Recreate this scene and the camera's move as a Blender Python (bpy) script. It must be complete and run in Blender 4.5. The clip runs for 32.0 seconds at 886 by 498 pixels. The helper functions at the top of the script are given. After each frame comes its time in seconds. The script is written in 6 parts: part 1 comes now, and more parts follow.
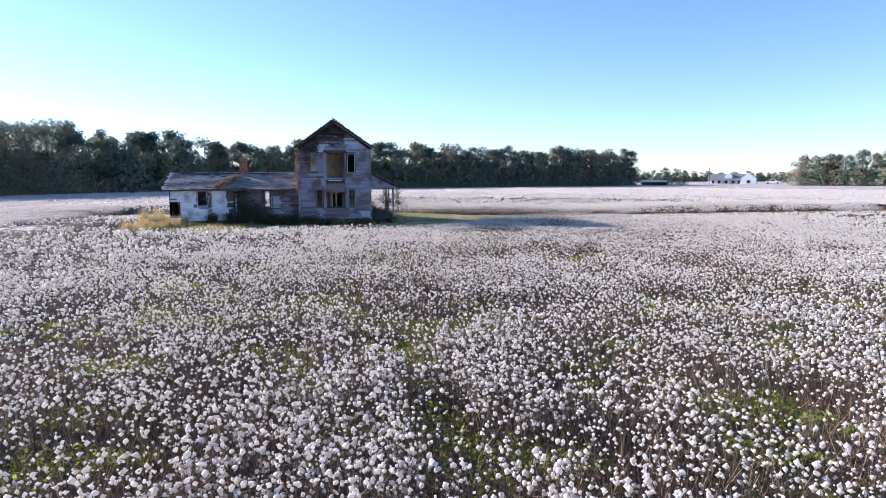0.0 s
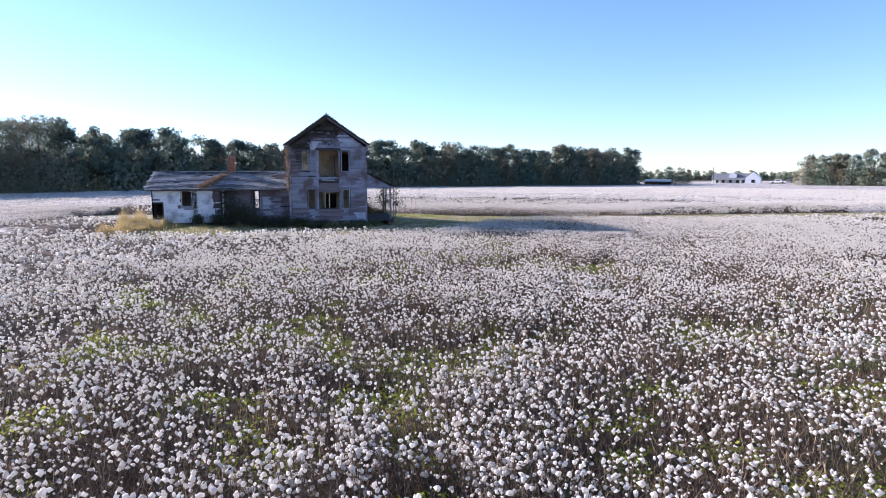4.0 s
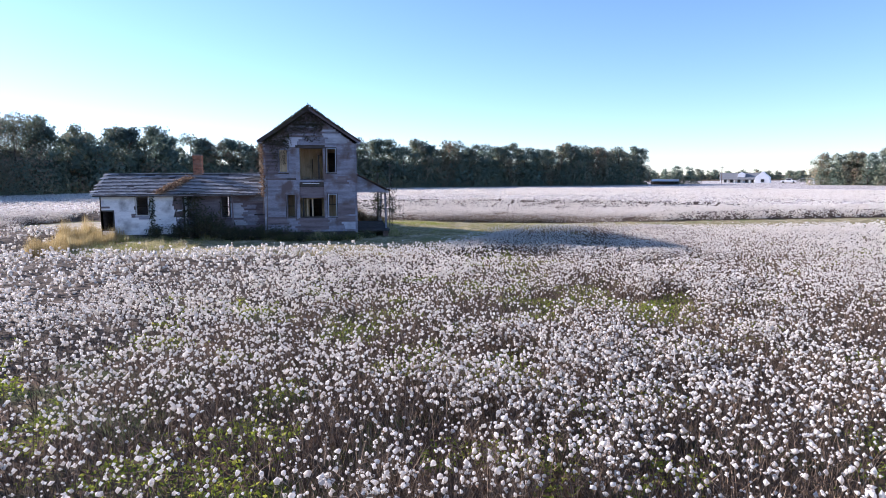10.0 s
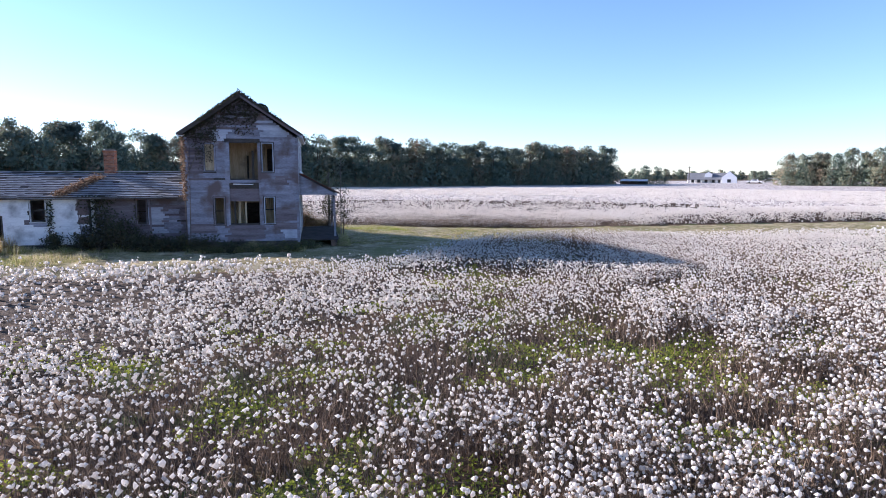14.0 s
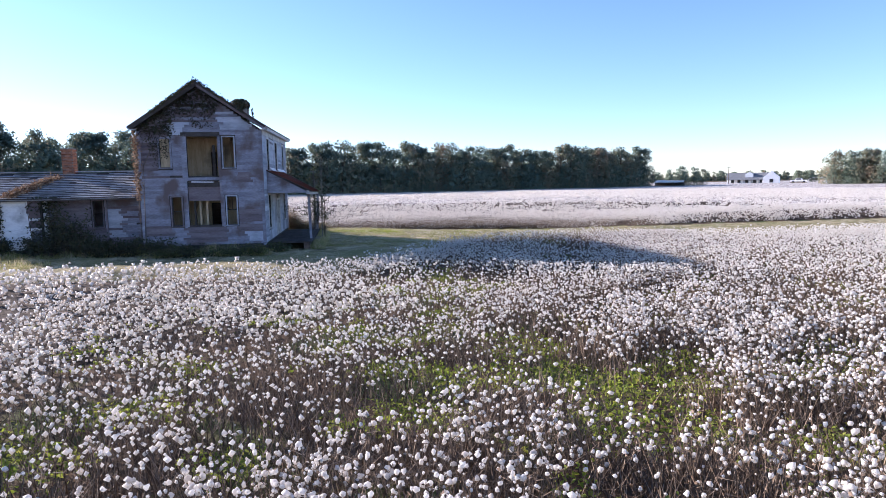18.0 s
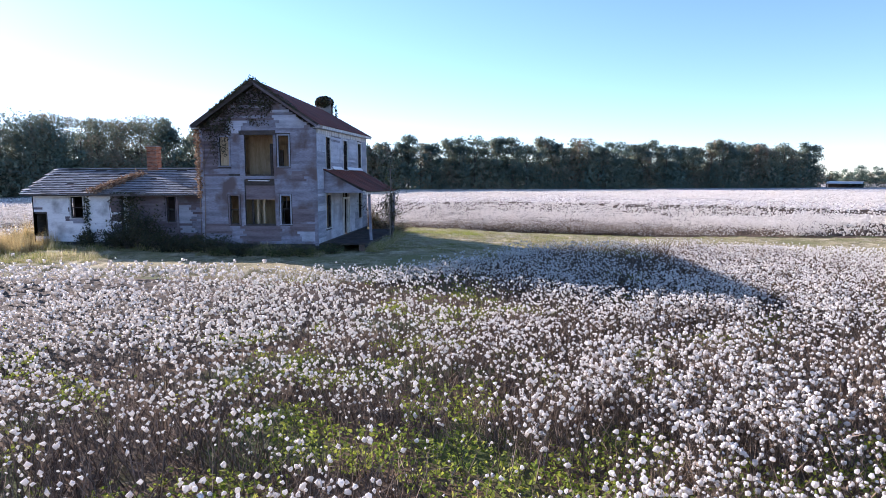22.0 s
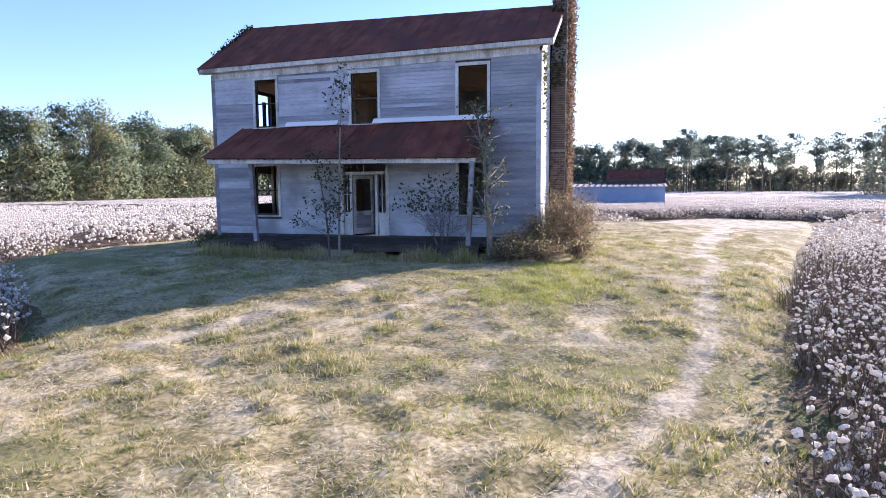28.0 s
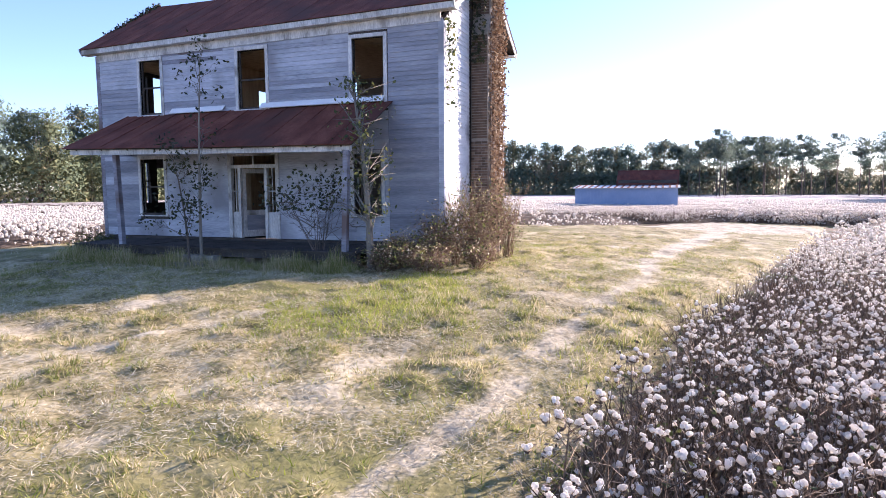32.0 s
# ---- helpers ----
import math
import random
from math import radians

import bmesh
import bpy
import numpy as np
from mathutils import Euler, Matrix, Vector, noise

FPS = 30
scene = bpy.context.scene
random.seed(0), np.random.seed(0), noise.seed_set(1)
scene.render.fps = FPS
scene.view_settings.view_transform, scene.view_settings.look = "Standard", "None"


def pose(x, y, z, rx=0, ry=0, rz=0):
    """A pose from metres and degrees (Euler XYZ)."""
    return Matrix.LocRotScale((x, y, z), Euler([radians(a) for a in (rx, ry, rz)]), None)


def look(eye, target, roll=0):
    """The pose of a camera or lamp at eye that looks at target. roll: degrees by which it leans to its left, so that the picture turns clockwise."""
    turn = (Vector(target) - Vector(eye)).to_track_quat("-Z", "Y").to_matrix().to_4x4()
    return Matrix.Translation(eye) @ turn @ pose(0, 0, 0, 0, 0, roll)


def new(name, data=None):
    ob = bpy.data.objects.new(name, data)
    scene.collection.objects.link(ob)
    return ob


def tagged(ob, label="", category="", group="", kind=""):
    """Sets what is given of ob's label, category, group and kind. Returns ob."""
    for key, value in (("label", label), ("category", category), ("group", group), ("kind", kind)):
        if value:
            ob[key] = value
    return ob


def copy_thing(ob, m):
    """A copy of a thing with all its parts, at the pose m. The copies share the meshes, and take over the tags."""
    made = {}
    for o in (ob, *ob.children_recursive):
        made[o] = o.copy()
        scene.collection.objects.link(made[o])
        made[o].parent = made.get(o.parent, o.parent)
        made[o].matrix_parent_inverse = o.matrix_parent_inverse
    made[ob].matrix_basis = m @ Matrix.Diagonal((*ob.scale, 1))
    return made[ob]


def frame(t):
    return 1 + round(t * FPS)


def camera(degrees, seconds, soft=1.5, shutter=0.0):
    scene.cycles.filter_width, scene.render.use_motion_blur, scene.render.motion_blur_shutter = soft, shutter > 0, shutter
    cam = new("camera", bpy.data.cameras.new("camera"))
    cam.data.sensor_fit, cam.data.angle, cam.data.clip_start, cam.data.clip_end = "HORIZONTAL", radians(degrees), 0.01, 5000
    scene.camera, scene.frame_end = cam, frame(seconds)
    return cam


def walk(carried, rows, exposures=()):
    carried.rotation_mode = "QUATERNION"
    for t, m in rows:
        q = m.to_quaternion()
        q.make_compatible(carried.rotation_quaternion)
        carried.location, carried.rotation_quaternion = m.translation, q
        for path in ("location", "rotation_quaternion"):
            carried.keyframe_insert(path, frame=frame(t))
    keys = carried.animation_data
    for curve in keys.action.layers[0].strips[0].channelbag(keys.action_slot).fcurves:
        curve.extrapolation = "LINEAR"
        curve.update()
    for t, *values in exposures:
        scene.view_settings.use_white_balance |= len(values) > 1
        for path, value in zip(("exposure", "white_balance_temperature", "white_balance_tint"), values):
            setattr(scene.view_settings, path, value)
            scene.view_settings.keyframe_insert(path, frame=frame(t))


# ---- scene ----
cam = camera(71.1, 32.0, soft=0.6)
EXPOSURES = [(0, 1.13, 5670, 22.5), (22, 1.28, 5740, 23), (23, 1.46, 5710, 23), (23.4, 1.58, 5690, 23), (24.2, 1.66, 5720, 21), (25, 2, 5700, 25), (25.5, 2.15, 5650, 26), (26, 1.9, 5600, 26), (26.5, 1.64, 5600, 26), (28.5, 1.5, 6010, 29), (32, 1.62, 6160, 30)]
PATH = [
    (0, (-2.225, -52.49, 4.360), (-1.914, -50.528, 4.129), -0.2),
    (2, (-2.107, -50.825, 4.273), (-1.795, -48.863, 4.042), -0.2),
    (3.5, (-1.779, -49.77, 4.471), (-1.47, -47.808, 4.234), 0),
    (5.5, (-1.428, -47.86, 4.307), (-1.123, -45.897, 4.077), -0.4),
    (7, (-1.269, -46.115, 4.519), (-0.964, -44.152, 4.285), -0.2),
    (9, (-0.911, -43.109, 4.553), (-0.604, -41.147, 4.317), -0.2),
    (11, (-0.53, -40.12, 4.653), (-0.21, -38.16, 4.415), -0.1),
    (12, (-0.099, -38.905, 4.671), (0.257, -36.951, 4.432), -0),
    (13, (0.277, -37.319, 4.668), (0.662, -35.371, 4.429), -0.1),
    (14.5, (1.106, -35.346, 4.671), (1.518, -33.404, 4.430), 0.1),
    (16.5, (2.883, -33.956, 4.337), (3.264, -32.006, 4.104), -0.3),
    (17, (3.322, -33.41, 4.000), (3.673, -31.454, 3.778), -1),
    (18, (4.353, -32.763, 3.934), (4.644, -30.796, 3.716), -1),
    (19, (5.452, -32.069, 4.106), (5.667, -30.094, 3.881), -0.7),
    (20, (6.644, -31.476, 4.241), (6.752, -29.492, 4.011), -0.3),
    (21, (7.787, -30.894, 4.054), (7.761, -28.907, 3.832), -0.6),
    (22, (8.952, -30.281, 4.246), (8.779, -28.301, 4.016), -0.1),
    (22.5, (9.751, -30.172, 4.194), (9.497, -28.202, 3.965), -0),
    (23, (11.865, -28.835, 4.259), (11.3, -26.931, 4.025), 0.2),
    (23.5, (14.68, -25.821, 3.995), (13.628, -24.134, 3.772), 0.1),
    (24, (15.6, -21.835, 3.721), (14.462, -20.204, 3.505), -0.1),
    (24.5, (17.737, -16.785, 3.564), (16.554, -15.187, 3.347), -0.3),
    (25, (19.966, -10.764, 3.430), (18.7, -9.232, 3.210), -0.4),
    (25.2, (20.421, -8.411, 3.370), (19.13, -6.899, 3.149), -0.1),
    (25.5, (21.17, -4.592, 3.269), (19.765, -3.185, 3.051), -0.6),
    (25.8, (21.862, -0.622, 2.839), (20.341, 0.666, 2.673), -1.3),
    (26, (22.844, 1.584, 3.079), (21.213, 2.722, 2.862), -0.4),
    (26.2, (22.617, 3.874, 2.976), (20.83, 4.747, 2.764), -0.5),
    (26.5, (22.275, 7.176, 2.921), (20.337, 7.624, 2.710), -0.3),
    (28.5, (18.744, 15.263, 2.458), (16.861, 14.618, 2.267), -0.5),
    (29, (18.157, 15.815, 2.424), (16.281, 15.147, 2.233), -0.4),
    (30, (16.866, 16.7, 2.397), (14.997, 16.012, 2.207), -0.4),
    (31, (15.846, 17.292, 2.369), (13.98, 16.597, 2.179), -0.3),
    (32, (15.261, 17.54, 2.314), (13.395, 16.844, 2.125), -0.3),
]
walk(cam, [(t, look(eye, target, roll)) for t, eye, target, roll in PATH], EXPOSURES)

# ---- light ----
SUN_AZ, SUN_EL = radians(31), radians(19.3)  # the sun stands low in the west-north-west
TO_SUN = Vector((-math.cos(SUN_AZ) * math.cos(SUN_EL), math.sin(SUN_AZ) * math.cos(SUN_EL), math.sin(SUN_EL)))
world = bpy.data.worlds.new("world")
scene.world = world
world.use_nodes = True
wn = world.node_tree
sky = wn.nodes.new("ShaderNodeTexSky")
sky.sky_type = "NISHITA"
sky.sun_disc = False
sky.sun_elevation = SUN_EL
sky.sun_rotation = math.atan2(TO_SUN.x, TO_SUN.y)
sky.air_density, sky.dust_density, sky.ozone_density = 0.85, 0.12, 3.2
wn.links.new(sky.outputs[0], wn.nodes["Background"].inputs[0])
wn.nodes["Background"].inputs[1].default_value = 0.11
sun = new("sun", bpy.data.lights.new("sun", "SUN"))
sun.data.energy, sun.data.angle, sun.data.color = 5.0, radians(0.6), (1.0, 0.9, 0.76)
sun.matrix_world = look(TO_SUN * 300, (0, 0, 0))

# ---- materials ----
def material(name, stops, scale=(3, 3, 3), fine=30, rough=0.85, bump=0.3, metal=0.0, stain=None, stain_scale=0.5, stain_at=(0.5, 0.62),
             vary=0.0, glow=0.0, island=0.0, depth=0.02, worn=None):
    """A weathered surface: colour stops over stretched noise, fine grain, stains, bump; glow lets light through thin things."""
    m = bpy.data.materials.new(name)
    m.use_nodes = True
    t = m.node_tree
    N, L = t.nodes.new, t.links.new
    shader = t.nodes["Principled BSDF"]
    geo = N("ShaderNodeNewGeometry")
    mapping = N("ShaderNodeMapping")
    mapping.inputs["Scale"].default_value = scale
    L(geo.outputs["Position"], mapping.inputs["Vector"])
    big = N("ShaderNodeTexNoise")
    big.inputs["Scale"].default_value, big.inputs["Detail"].default_value = 1.0, 6
    L(mapping.outputs[0], big.inputs["Vector"])
    small = N("ShaderNodeTexNoise")
    small.inputs["Scale"].default_value, small.inputs["Detail"].default_value = fine, 3
    L(mapping.outputs[0], small.inputs["Vector"])
    add = N("ShaderNodeMix")
    add.data_type = "FLOAT"
    add.inputs[0].default_value = 0.4
    L(big.outputs[0], add.inputs[2])
    L(small.outputs[0], add.inputs[3])
    value = add.outputs[0]
    for amount, source in ((vary, "object"), (island, "island")):
        if amount:
            rnd = N("ShaderNodeObjectInfo").outputs["Random"] if source == "object" else geo.outputs["Random Per Island"]
            mad = N("ShaderNodeMath")
            mad.operation = "MULTIPLY_ADD"
            mad.inputs[1].default_value = amount
            L(rnd, mad.inputs[0])
            off = N("ShaderNodeMath")
            off.operation = "SUBTRACT"
            off.inputs[1].default_value = amount / 2
            L(value, off.inputs[0])
            L(off.outputs[0], mad.inputs[2])
            value = mad.outputs[0]
    ramp = N("ShaderNodeValToRGB")
    e = ramp.color_ramp.elements
    while len(e) < len(stops):
        e.new(0.5)
    for el, (p, c) in zip(e, stops):
        el.position, el.color = p, (*c, 1)
    L(value, ramp.inputs[0])
    colour = ramp.outputs[0]
    if stain:
        sn = N("ShaderNodeTexNoise")
        sn.inputs["Scale"].default_value, sn.inputs["Detail"].default_value = stain_scale, 5
        L(geo.outputs["Position"], sn.inputs["Vector"])
        sr = N("ShaderNodeMapRange")
        sr.inputs[1].default_value, sr.inputs[2].default_value = stain_at
        L(sn.outputs[0], sr.inputs[0])
        mix = N("ShaderNodeMix")
        mix.data_type = "RGBA"
        mix.inputs[7].default_value = (*stain, 1)
        L(sr.outputs[0], mix.inputs[0])
        L(colour, mix.inputs[6])
        colour = mix.outputs[2]
    if worn:
        at = N("ShaderNodeAttribute")
        at.attribute_name = "worn"
        ad = N("ShaderNodeMath")
        ad.operation = "MULTIPLY_ADD"
        ad.inputs[1].default_value, ad.inputs[2].default_value = 1.6, -0.8
        L(value, ad.inputs[0])
        sm = N("ShaderNodeMath")
        L(at.outputs["Fac"], sm.inputs[0])
        L(ad.outputs[0], sm.inputs[1])
        wr = N("ShaderNodeMapRange")
        wr.inputs[1].default_value, wr.inputs[2].default_value = 0.3, 0.8
        L(sm.outputs[0], wr.inputs[0])
        wm = N("ShaderNodeMix")
        wm.data_type = "RGBA"
        sand = N("ShaderNodeValToRGB")
        sand.color_ramp.elements[0].position, sand.color_ramp.elements[1].position = 0.42, 0.56
        sand.color_ramp.elements[0].color, sand.color_ramp.elements[1].color = (*(c * 0.55 for c in worn), 1), (*worn, 1)
        L(value, sand.inputs[0])
        L(sand.outputs[0], wm.inputs[7])
        L(wr.outputs[0], wm.inputs[0])
        L(colour, wm.inputs[6])
        colour = wm.outputs[2]
    L(colour, shader.inputs["Base Color"])
    shader.inputs["Roughness"].default_value, shader.inputs["Metallic"].default_value = rough, metal
    if rough > 0.8:
        shader.inputs["Specular IOR Level"].default_value = 0.15
    if bump:
        b = N("ShaderNodeBump")
        b.inputs["Strength"].default_value, b.inputs["Distance"].default_value = bump, depth
        L(add.outputs[0], b.inputs["Height"])
        L(b.outputs[0], shader.inputs["Normal"])
    if glow:
        tr = N("ShaderNodeBsdfTranslucent")
        L(colour, tr.inputs[0])
        ms = N("ShaderNodeMixShader")
        ms.inputs[0].default_value = glow
        L(shader.outputs[0], ms.inputs[1])
        L(tr.outputs[0], ms.inputs[2])
        L(ms.outputs[0], t.nodes["Material Output"].inputs[0])
    return m


SOIL = material("field_soil", [(0.3, (0.06, 0.037, 0.022)), (0.5, (0.125, 0.08, 0.046)), (0.7, (0.2, 0.135, 0.08))], (0.8,) * 3, 14, 0.95, 0.6,
                stain=(0.085, 0.1, 0.03), stain_scale=0.5, stain_at=(0.5, 0.62), depth=0.08)
YARD = material("dry_grass_yard", [(0.38, (0.13, 0.11, 0.05)), (0.46, (0.25, 0.207, 0.1)), (0.53, (0.37, 0.305, 0.165)), (0.62, (0.52, 0.44, 0.28))],
                (1.6, 1.6, 1.6), 8, 0.95, 0.9, stain=(0.2, 0.185, 0.07), stain_scale=0.3, stain_at=(0.5, 0.68), depth=0.04, worn=(0.53, 0.46, 0.325))
BOLL = material("open_cotton", [(0.3, (0.76, 0.705, 0.64)), (0.6, (0.93, 0.89, 0.825))], (9,) * 3, 6, 0.95, 0.4, glow=0.56, island=0.3, depth=0.01)
TWIG = material("dry_cotton_stems", [(0.3, (0.068, 0.044, 0.027)), (0.55, (0.158, 0.106, 0.066)), (0.8, (0.35, 0.255, 0.17))], (5,) * 3, 9, 0.8, 0.0, island=0.6)
CANOPY = material("cotton_canopy", [(0.40, (0.09, 0.065, 0.045)), (0.46, (0.24, 0.195, 0.155)), (0.52, (0.68, 0.615, 0.545)), (0.7, (0.84, 0.775, 0.695))],
                  (1.6, 1.6, 1.6), 5, 0.95, 0.3, glow=0.0, depth=0.1)
# stalk brown deepened so the shade between the bolls sits in its colour
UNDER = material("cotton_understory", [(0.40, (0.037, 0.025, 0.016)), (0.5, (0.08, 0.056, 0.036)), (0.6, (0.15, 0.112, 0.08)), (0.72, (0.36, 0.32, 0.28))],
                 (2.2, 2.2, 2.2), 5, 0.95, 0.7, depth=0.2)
WEED = material("green_weeds", [(0.3, (0.16, 0.22, 0.025)), (0.55, (0.3, 0.345, 0.045)), (0.75, (0.44, 0.43, 0.08))], (2,) * 3, 8, 0.8, 0.0, glow=0.5, island=0.4)
STRAW = material("straw_blades", [(0.36, (0.2, 0.235, 0.06)), (0.46, (0.35, 0.33, 0.11)), (0.55, (0.51, 0.42, 0.22)), (0.75, (0.7, 0.6, 0.42))],
                 (0.8,) * 3, 8, 0.9, 0.0, glow=0.4, island=0.5)
PALESTRAW = material("pale_dead_straw", [(0.3, (0.42, 0.36, 0.23)), (0.5, (0.6, 0.53, 0.37)), (0.75, (0.76, 0.7, 0.54))], (1.5,) * 3, 8, 0.85, 0.0, glow=0.3, island=0.5)
GOLDGRASS = material("tall_golden_grass", [(0.3, (0.34, 0.25, 0.1)), (0.5, (0.5, 0.38, 0.17)), (0.75, (0.66, 0.54, 0.3))], (1.2,) * 3, 8, 0.9, 0.0, glow=0.4, island=0.5)
# skylight's blue cast is mixed into these board colours, on top of weathering
BOARD = material("weathered_sky_tinted_clapboard", [(0.3, (0.22, 0.235, 0.275)), (0.42, (0.34, 0.36, 0.41)), (0.58, (0.45, 0.47, 0.53)), (0.75, (0.6, 0.62, 0.66))],
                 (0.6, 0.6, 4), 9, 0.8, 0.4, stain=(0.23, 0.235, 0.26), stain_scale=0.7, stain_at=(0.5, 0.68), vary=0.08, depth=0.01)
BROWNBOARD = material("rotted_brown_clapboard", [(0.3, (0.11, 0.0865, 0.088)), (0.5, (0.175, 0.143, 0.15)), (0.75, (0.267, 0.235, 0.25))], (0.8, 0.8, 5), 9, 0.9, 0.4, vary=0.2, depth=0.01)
BLUEBOARD = material("blue_grey_bare_and_shade_clapboard", [(0.3, (0.17, 0.18, 0.21)), (0.5, (0.26, 0.27, 0.31)), (0.75, (0.4, 0.41, 0.45))], (0.6, 0.6, 6), 9, 0.85, 0.4, vary=0.12, depth=0.01)
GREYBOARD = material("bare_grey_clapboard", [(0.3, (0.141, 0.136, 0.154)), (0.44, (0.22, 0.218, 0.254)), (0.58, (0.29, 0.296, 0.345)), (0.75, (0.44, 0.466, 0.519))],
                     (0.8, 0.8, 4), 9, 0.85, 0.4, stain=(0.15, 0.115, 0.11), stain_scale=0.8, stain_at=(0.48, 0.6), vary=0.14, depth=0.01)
PAINT = material("flaking_white_paint", [(0.3, (0.22, 0.215, 0.21)), (0.45, (0.44, 0.435, 0.43)), (0.62, (0.64, 0.635, 0.62))], (3, 3, 1.2), 8, 0.7, 0.4,
                 stain=(0.2, 0.18, 0.16), stain_scale=1.3, stain_at=(0.58, 0.7), depth=0.008)
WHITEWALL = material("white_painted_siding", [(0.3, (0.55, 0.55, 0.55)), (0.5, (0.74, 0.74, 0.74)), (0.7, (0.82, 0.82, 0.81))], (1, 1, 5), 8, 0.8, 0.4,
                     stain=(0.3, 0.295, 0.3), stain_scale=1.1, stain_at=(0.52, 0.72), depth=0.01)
DARKWOOD = material("bare_dark_wood", [(0.3, (0.035, 0.03, 0.028)), (0.6, (0.09, 0.078, 0.07)), (0.8, (0.16, 0.14, 0.12))], (2, 2, 6), 9, 0.9, 0.4, depth=0.01)
PLASTER = material("yellowed_interior_boards", [(0.3, (0.36, 0.27, 0.16)), (0.55, (0.53, 0.42, 0.27)), (0.75, (0.6, 0.52, 0.38))], (6, 6, 0.6), 8, 0.85, 0.3,
                   stain=(0.16, 0.13, 0.1), stain_scale=0.8, stain_at=(0.55, 0.7), depth=0.01)
RUST = material("rusted_red_roof_metal", [(0.3, (0.07, 0.024, 0.016)), (0.5, (0.15, 0.048, 0.033)), (0.7, (0.24, 0.09, 0.06))], (1.2, 2.5, 1.2), 12, 0.85, 0.2,
                stain=(0.1, 0.045, 0.035), stain_scale=0.6, stain_at=(0.5, 0.7), vary=0.08, depth=0.008)
SHINGLE = material("grey_wood_shingles", [(0.3, (0.2, 0.205, 0.212)), (0.48, (0.31, 0.317, 0.325)), (0.68, (0.43, 0.437, 0.44))], (4, 1.5, 6), 6, 0.9, 0.4,
                   stain=(0.14, 0.135, 0.125), stain_scale=0.8, stain_at=(0.55, 0.7), vary=0.1, depth=0.01)
BRICK = material("old_red_brick", [(0.3, (0.17, 0.075, 0.045)), (0.5, (0.3, 0.125, 0.07)), (0.72, (0.4, 0.19, 0.11))], (5,) * 3, 9, 0.9, 0.4, vary=0.35, depth=0.008)
OLDBRICK = material("grey_brown_brick", [(0.3, (0.09, 0.065, 0.05)), (0.5, (0.17, 0.115, 0.085)), (0.72, (0.27, 0.19, 0.14))], (5,) * 3, 9, 0.9, 0.4, vary=0.35, depth=0.008)
MORTAR = material("lime_mortar", [(0.3, (0.2, 0.18, 0.15)), (0.7, (0.36, 0.33, 0.29))], (4,) * 3, 9, 0.95, 0.3)
BARK = material("tree_bark", [(0.3, (0.07, 0.055, 0.045)), (0.6, (0.16, 0.13, 0.11)), (0.8, (0.24, 0.21, 0.18))], (5, 5, 1.5), 6, 0.95, 0.5)
PALEBARK = material("pale_grey_bark", [(0.3, (0.13, 0.115, 0.095)), (0.6, (0.25, 0.225, 0.19)), (0.8, (0.38, 0.35, 0.3))], (5, 5, 1.5), 6, 0.9, 0.4)
# distance haze is put into the three leaf colours below, paler and cooler
WOODS = material("hazed_autumn_woods_leaves", [(0.34, (0.142, 0.204, 0.165)), (0.47, (0.183, 0.234, 0.172)), (0.56, (0.254, 0.252, 0.165)), (0.66, (0.366, 0.264, 0.185))],
                 (0.15, 0.15, 0.05), 5, 0.85, 0.0, glow=0.4, island=0.1)
PINE = material("hazed_pine_needles", [(0.35, (0.12, 0.171, 0.135)), (0.55, (0.15, 0.195, 0.149)), (0.7, (0.18, 0.22, 0.155))], (0.1,) * 3, 4, 0.85, 0.0, glow=0.38, island=0.12)
GREENWOODS = material("hazed_green_edge_leaves", [(0.36, (0.11, 0.155, 0.1)), (0.48, (0.15, 0.19, 0.11)), (0.58, (0.2, 0.215, 0.105)), (0.7, (0.27, 0.215, 0.12))],
                      (0.09, 0.09, 0.06), 5, 0.85, 0.0, glow=0.3, island=0.14)
IVY = material("dark_ivy_leaves", [(0.3, (0.02, 0.026, 0.012)), (0.55, (0.045, 0.05, 0.022)), (0.75, (0.09, 0.08, 0.03))], (2,) * 3, 6, 0.75, 0.0, glow=0.15, island=0.4)
WITHERED = material("withered_ivy_leaves", [(0.3, (0.035, 0.026, 0.022)), (0.55, (0.07, 0.05, 0.04)), (0.75, (0.12, 0.085, 0.06))], (2,) * 3, 6, 0.85, 0.0, glow=0.15, island=0.4)
LEAF = material("shrub_leaves", [(0.3, (0.04, 0.055, 0.02)), (0.55, (0.09, 0.11, 0.035)), (0.75, (0.24, 0.22, 0.06))], (2,) * 3, 6, 0.7, 0.0, glow=0.3, island=0.4)
DEADVINE = material("dead_vine_leaves", [(0.3, (0.14, 0.085, 0.055)), (0.5, (0.25, 0.155, 0.095)), (0.72, (0.4, 0.3, 0.2))], (2,) * 3, 6, 0.85, 0.0, glow=0.25, island=0.5)
BLUEMETAL = material("pale_blue_metal_siding", [(0.3, (0.17, 0.25, 0.4)), (0.6, (0.23, 0.31, 0.46)), (0.8, (0.3, 0.37, 0.5))], (1, 1, 1), 8, 0.5, 0.1)
GALV = material("galvanised_roofing", [(0.3, (0.38, 0.38, 0.38)), (0.6, (0.5, 0.5, 0.5)), (0.8, (0.6, 0.6, 0.6))], (1, 1, 1), 8, 0.45, 0.1, metal=0.3)
CLEANWHITE = material("clean_white_siding", [(0.3, (0.72, 0.72, 0.72)), (0.7, (0.82, 0.82, 0.82))], (1, 1, 4), 8, 0.6, 0.1)
GREYROOF = material("grey_asphalt_roof", [(0.3, (0.12, 0.125, 0.13)), (0.7, (0.24, 0.245, 0.25))], (2,) * 3, 8, 0.9, 0.2)
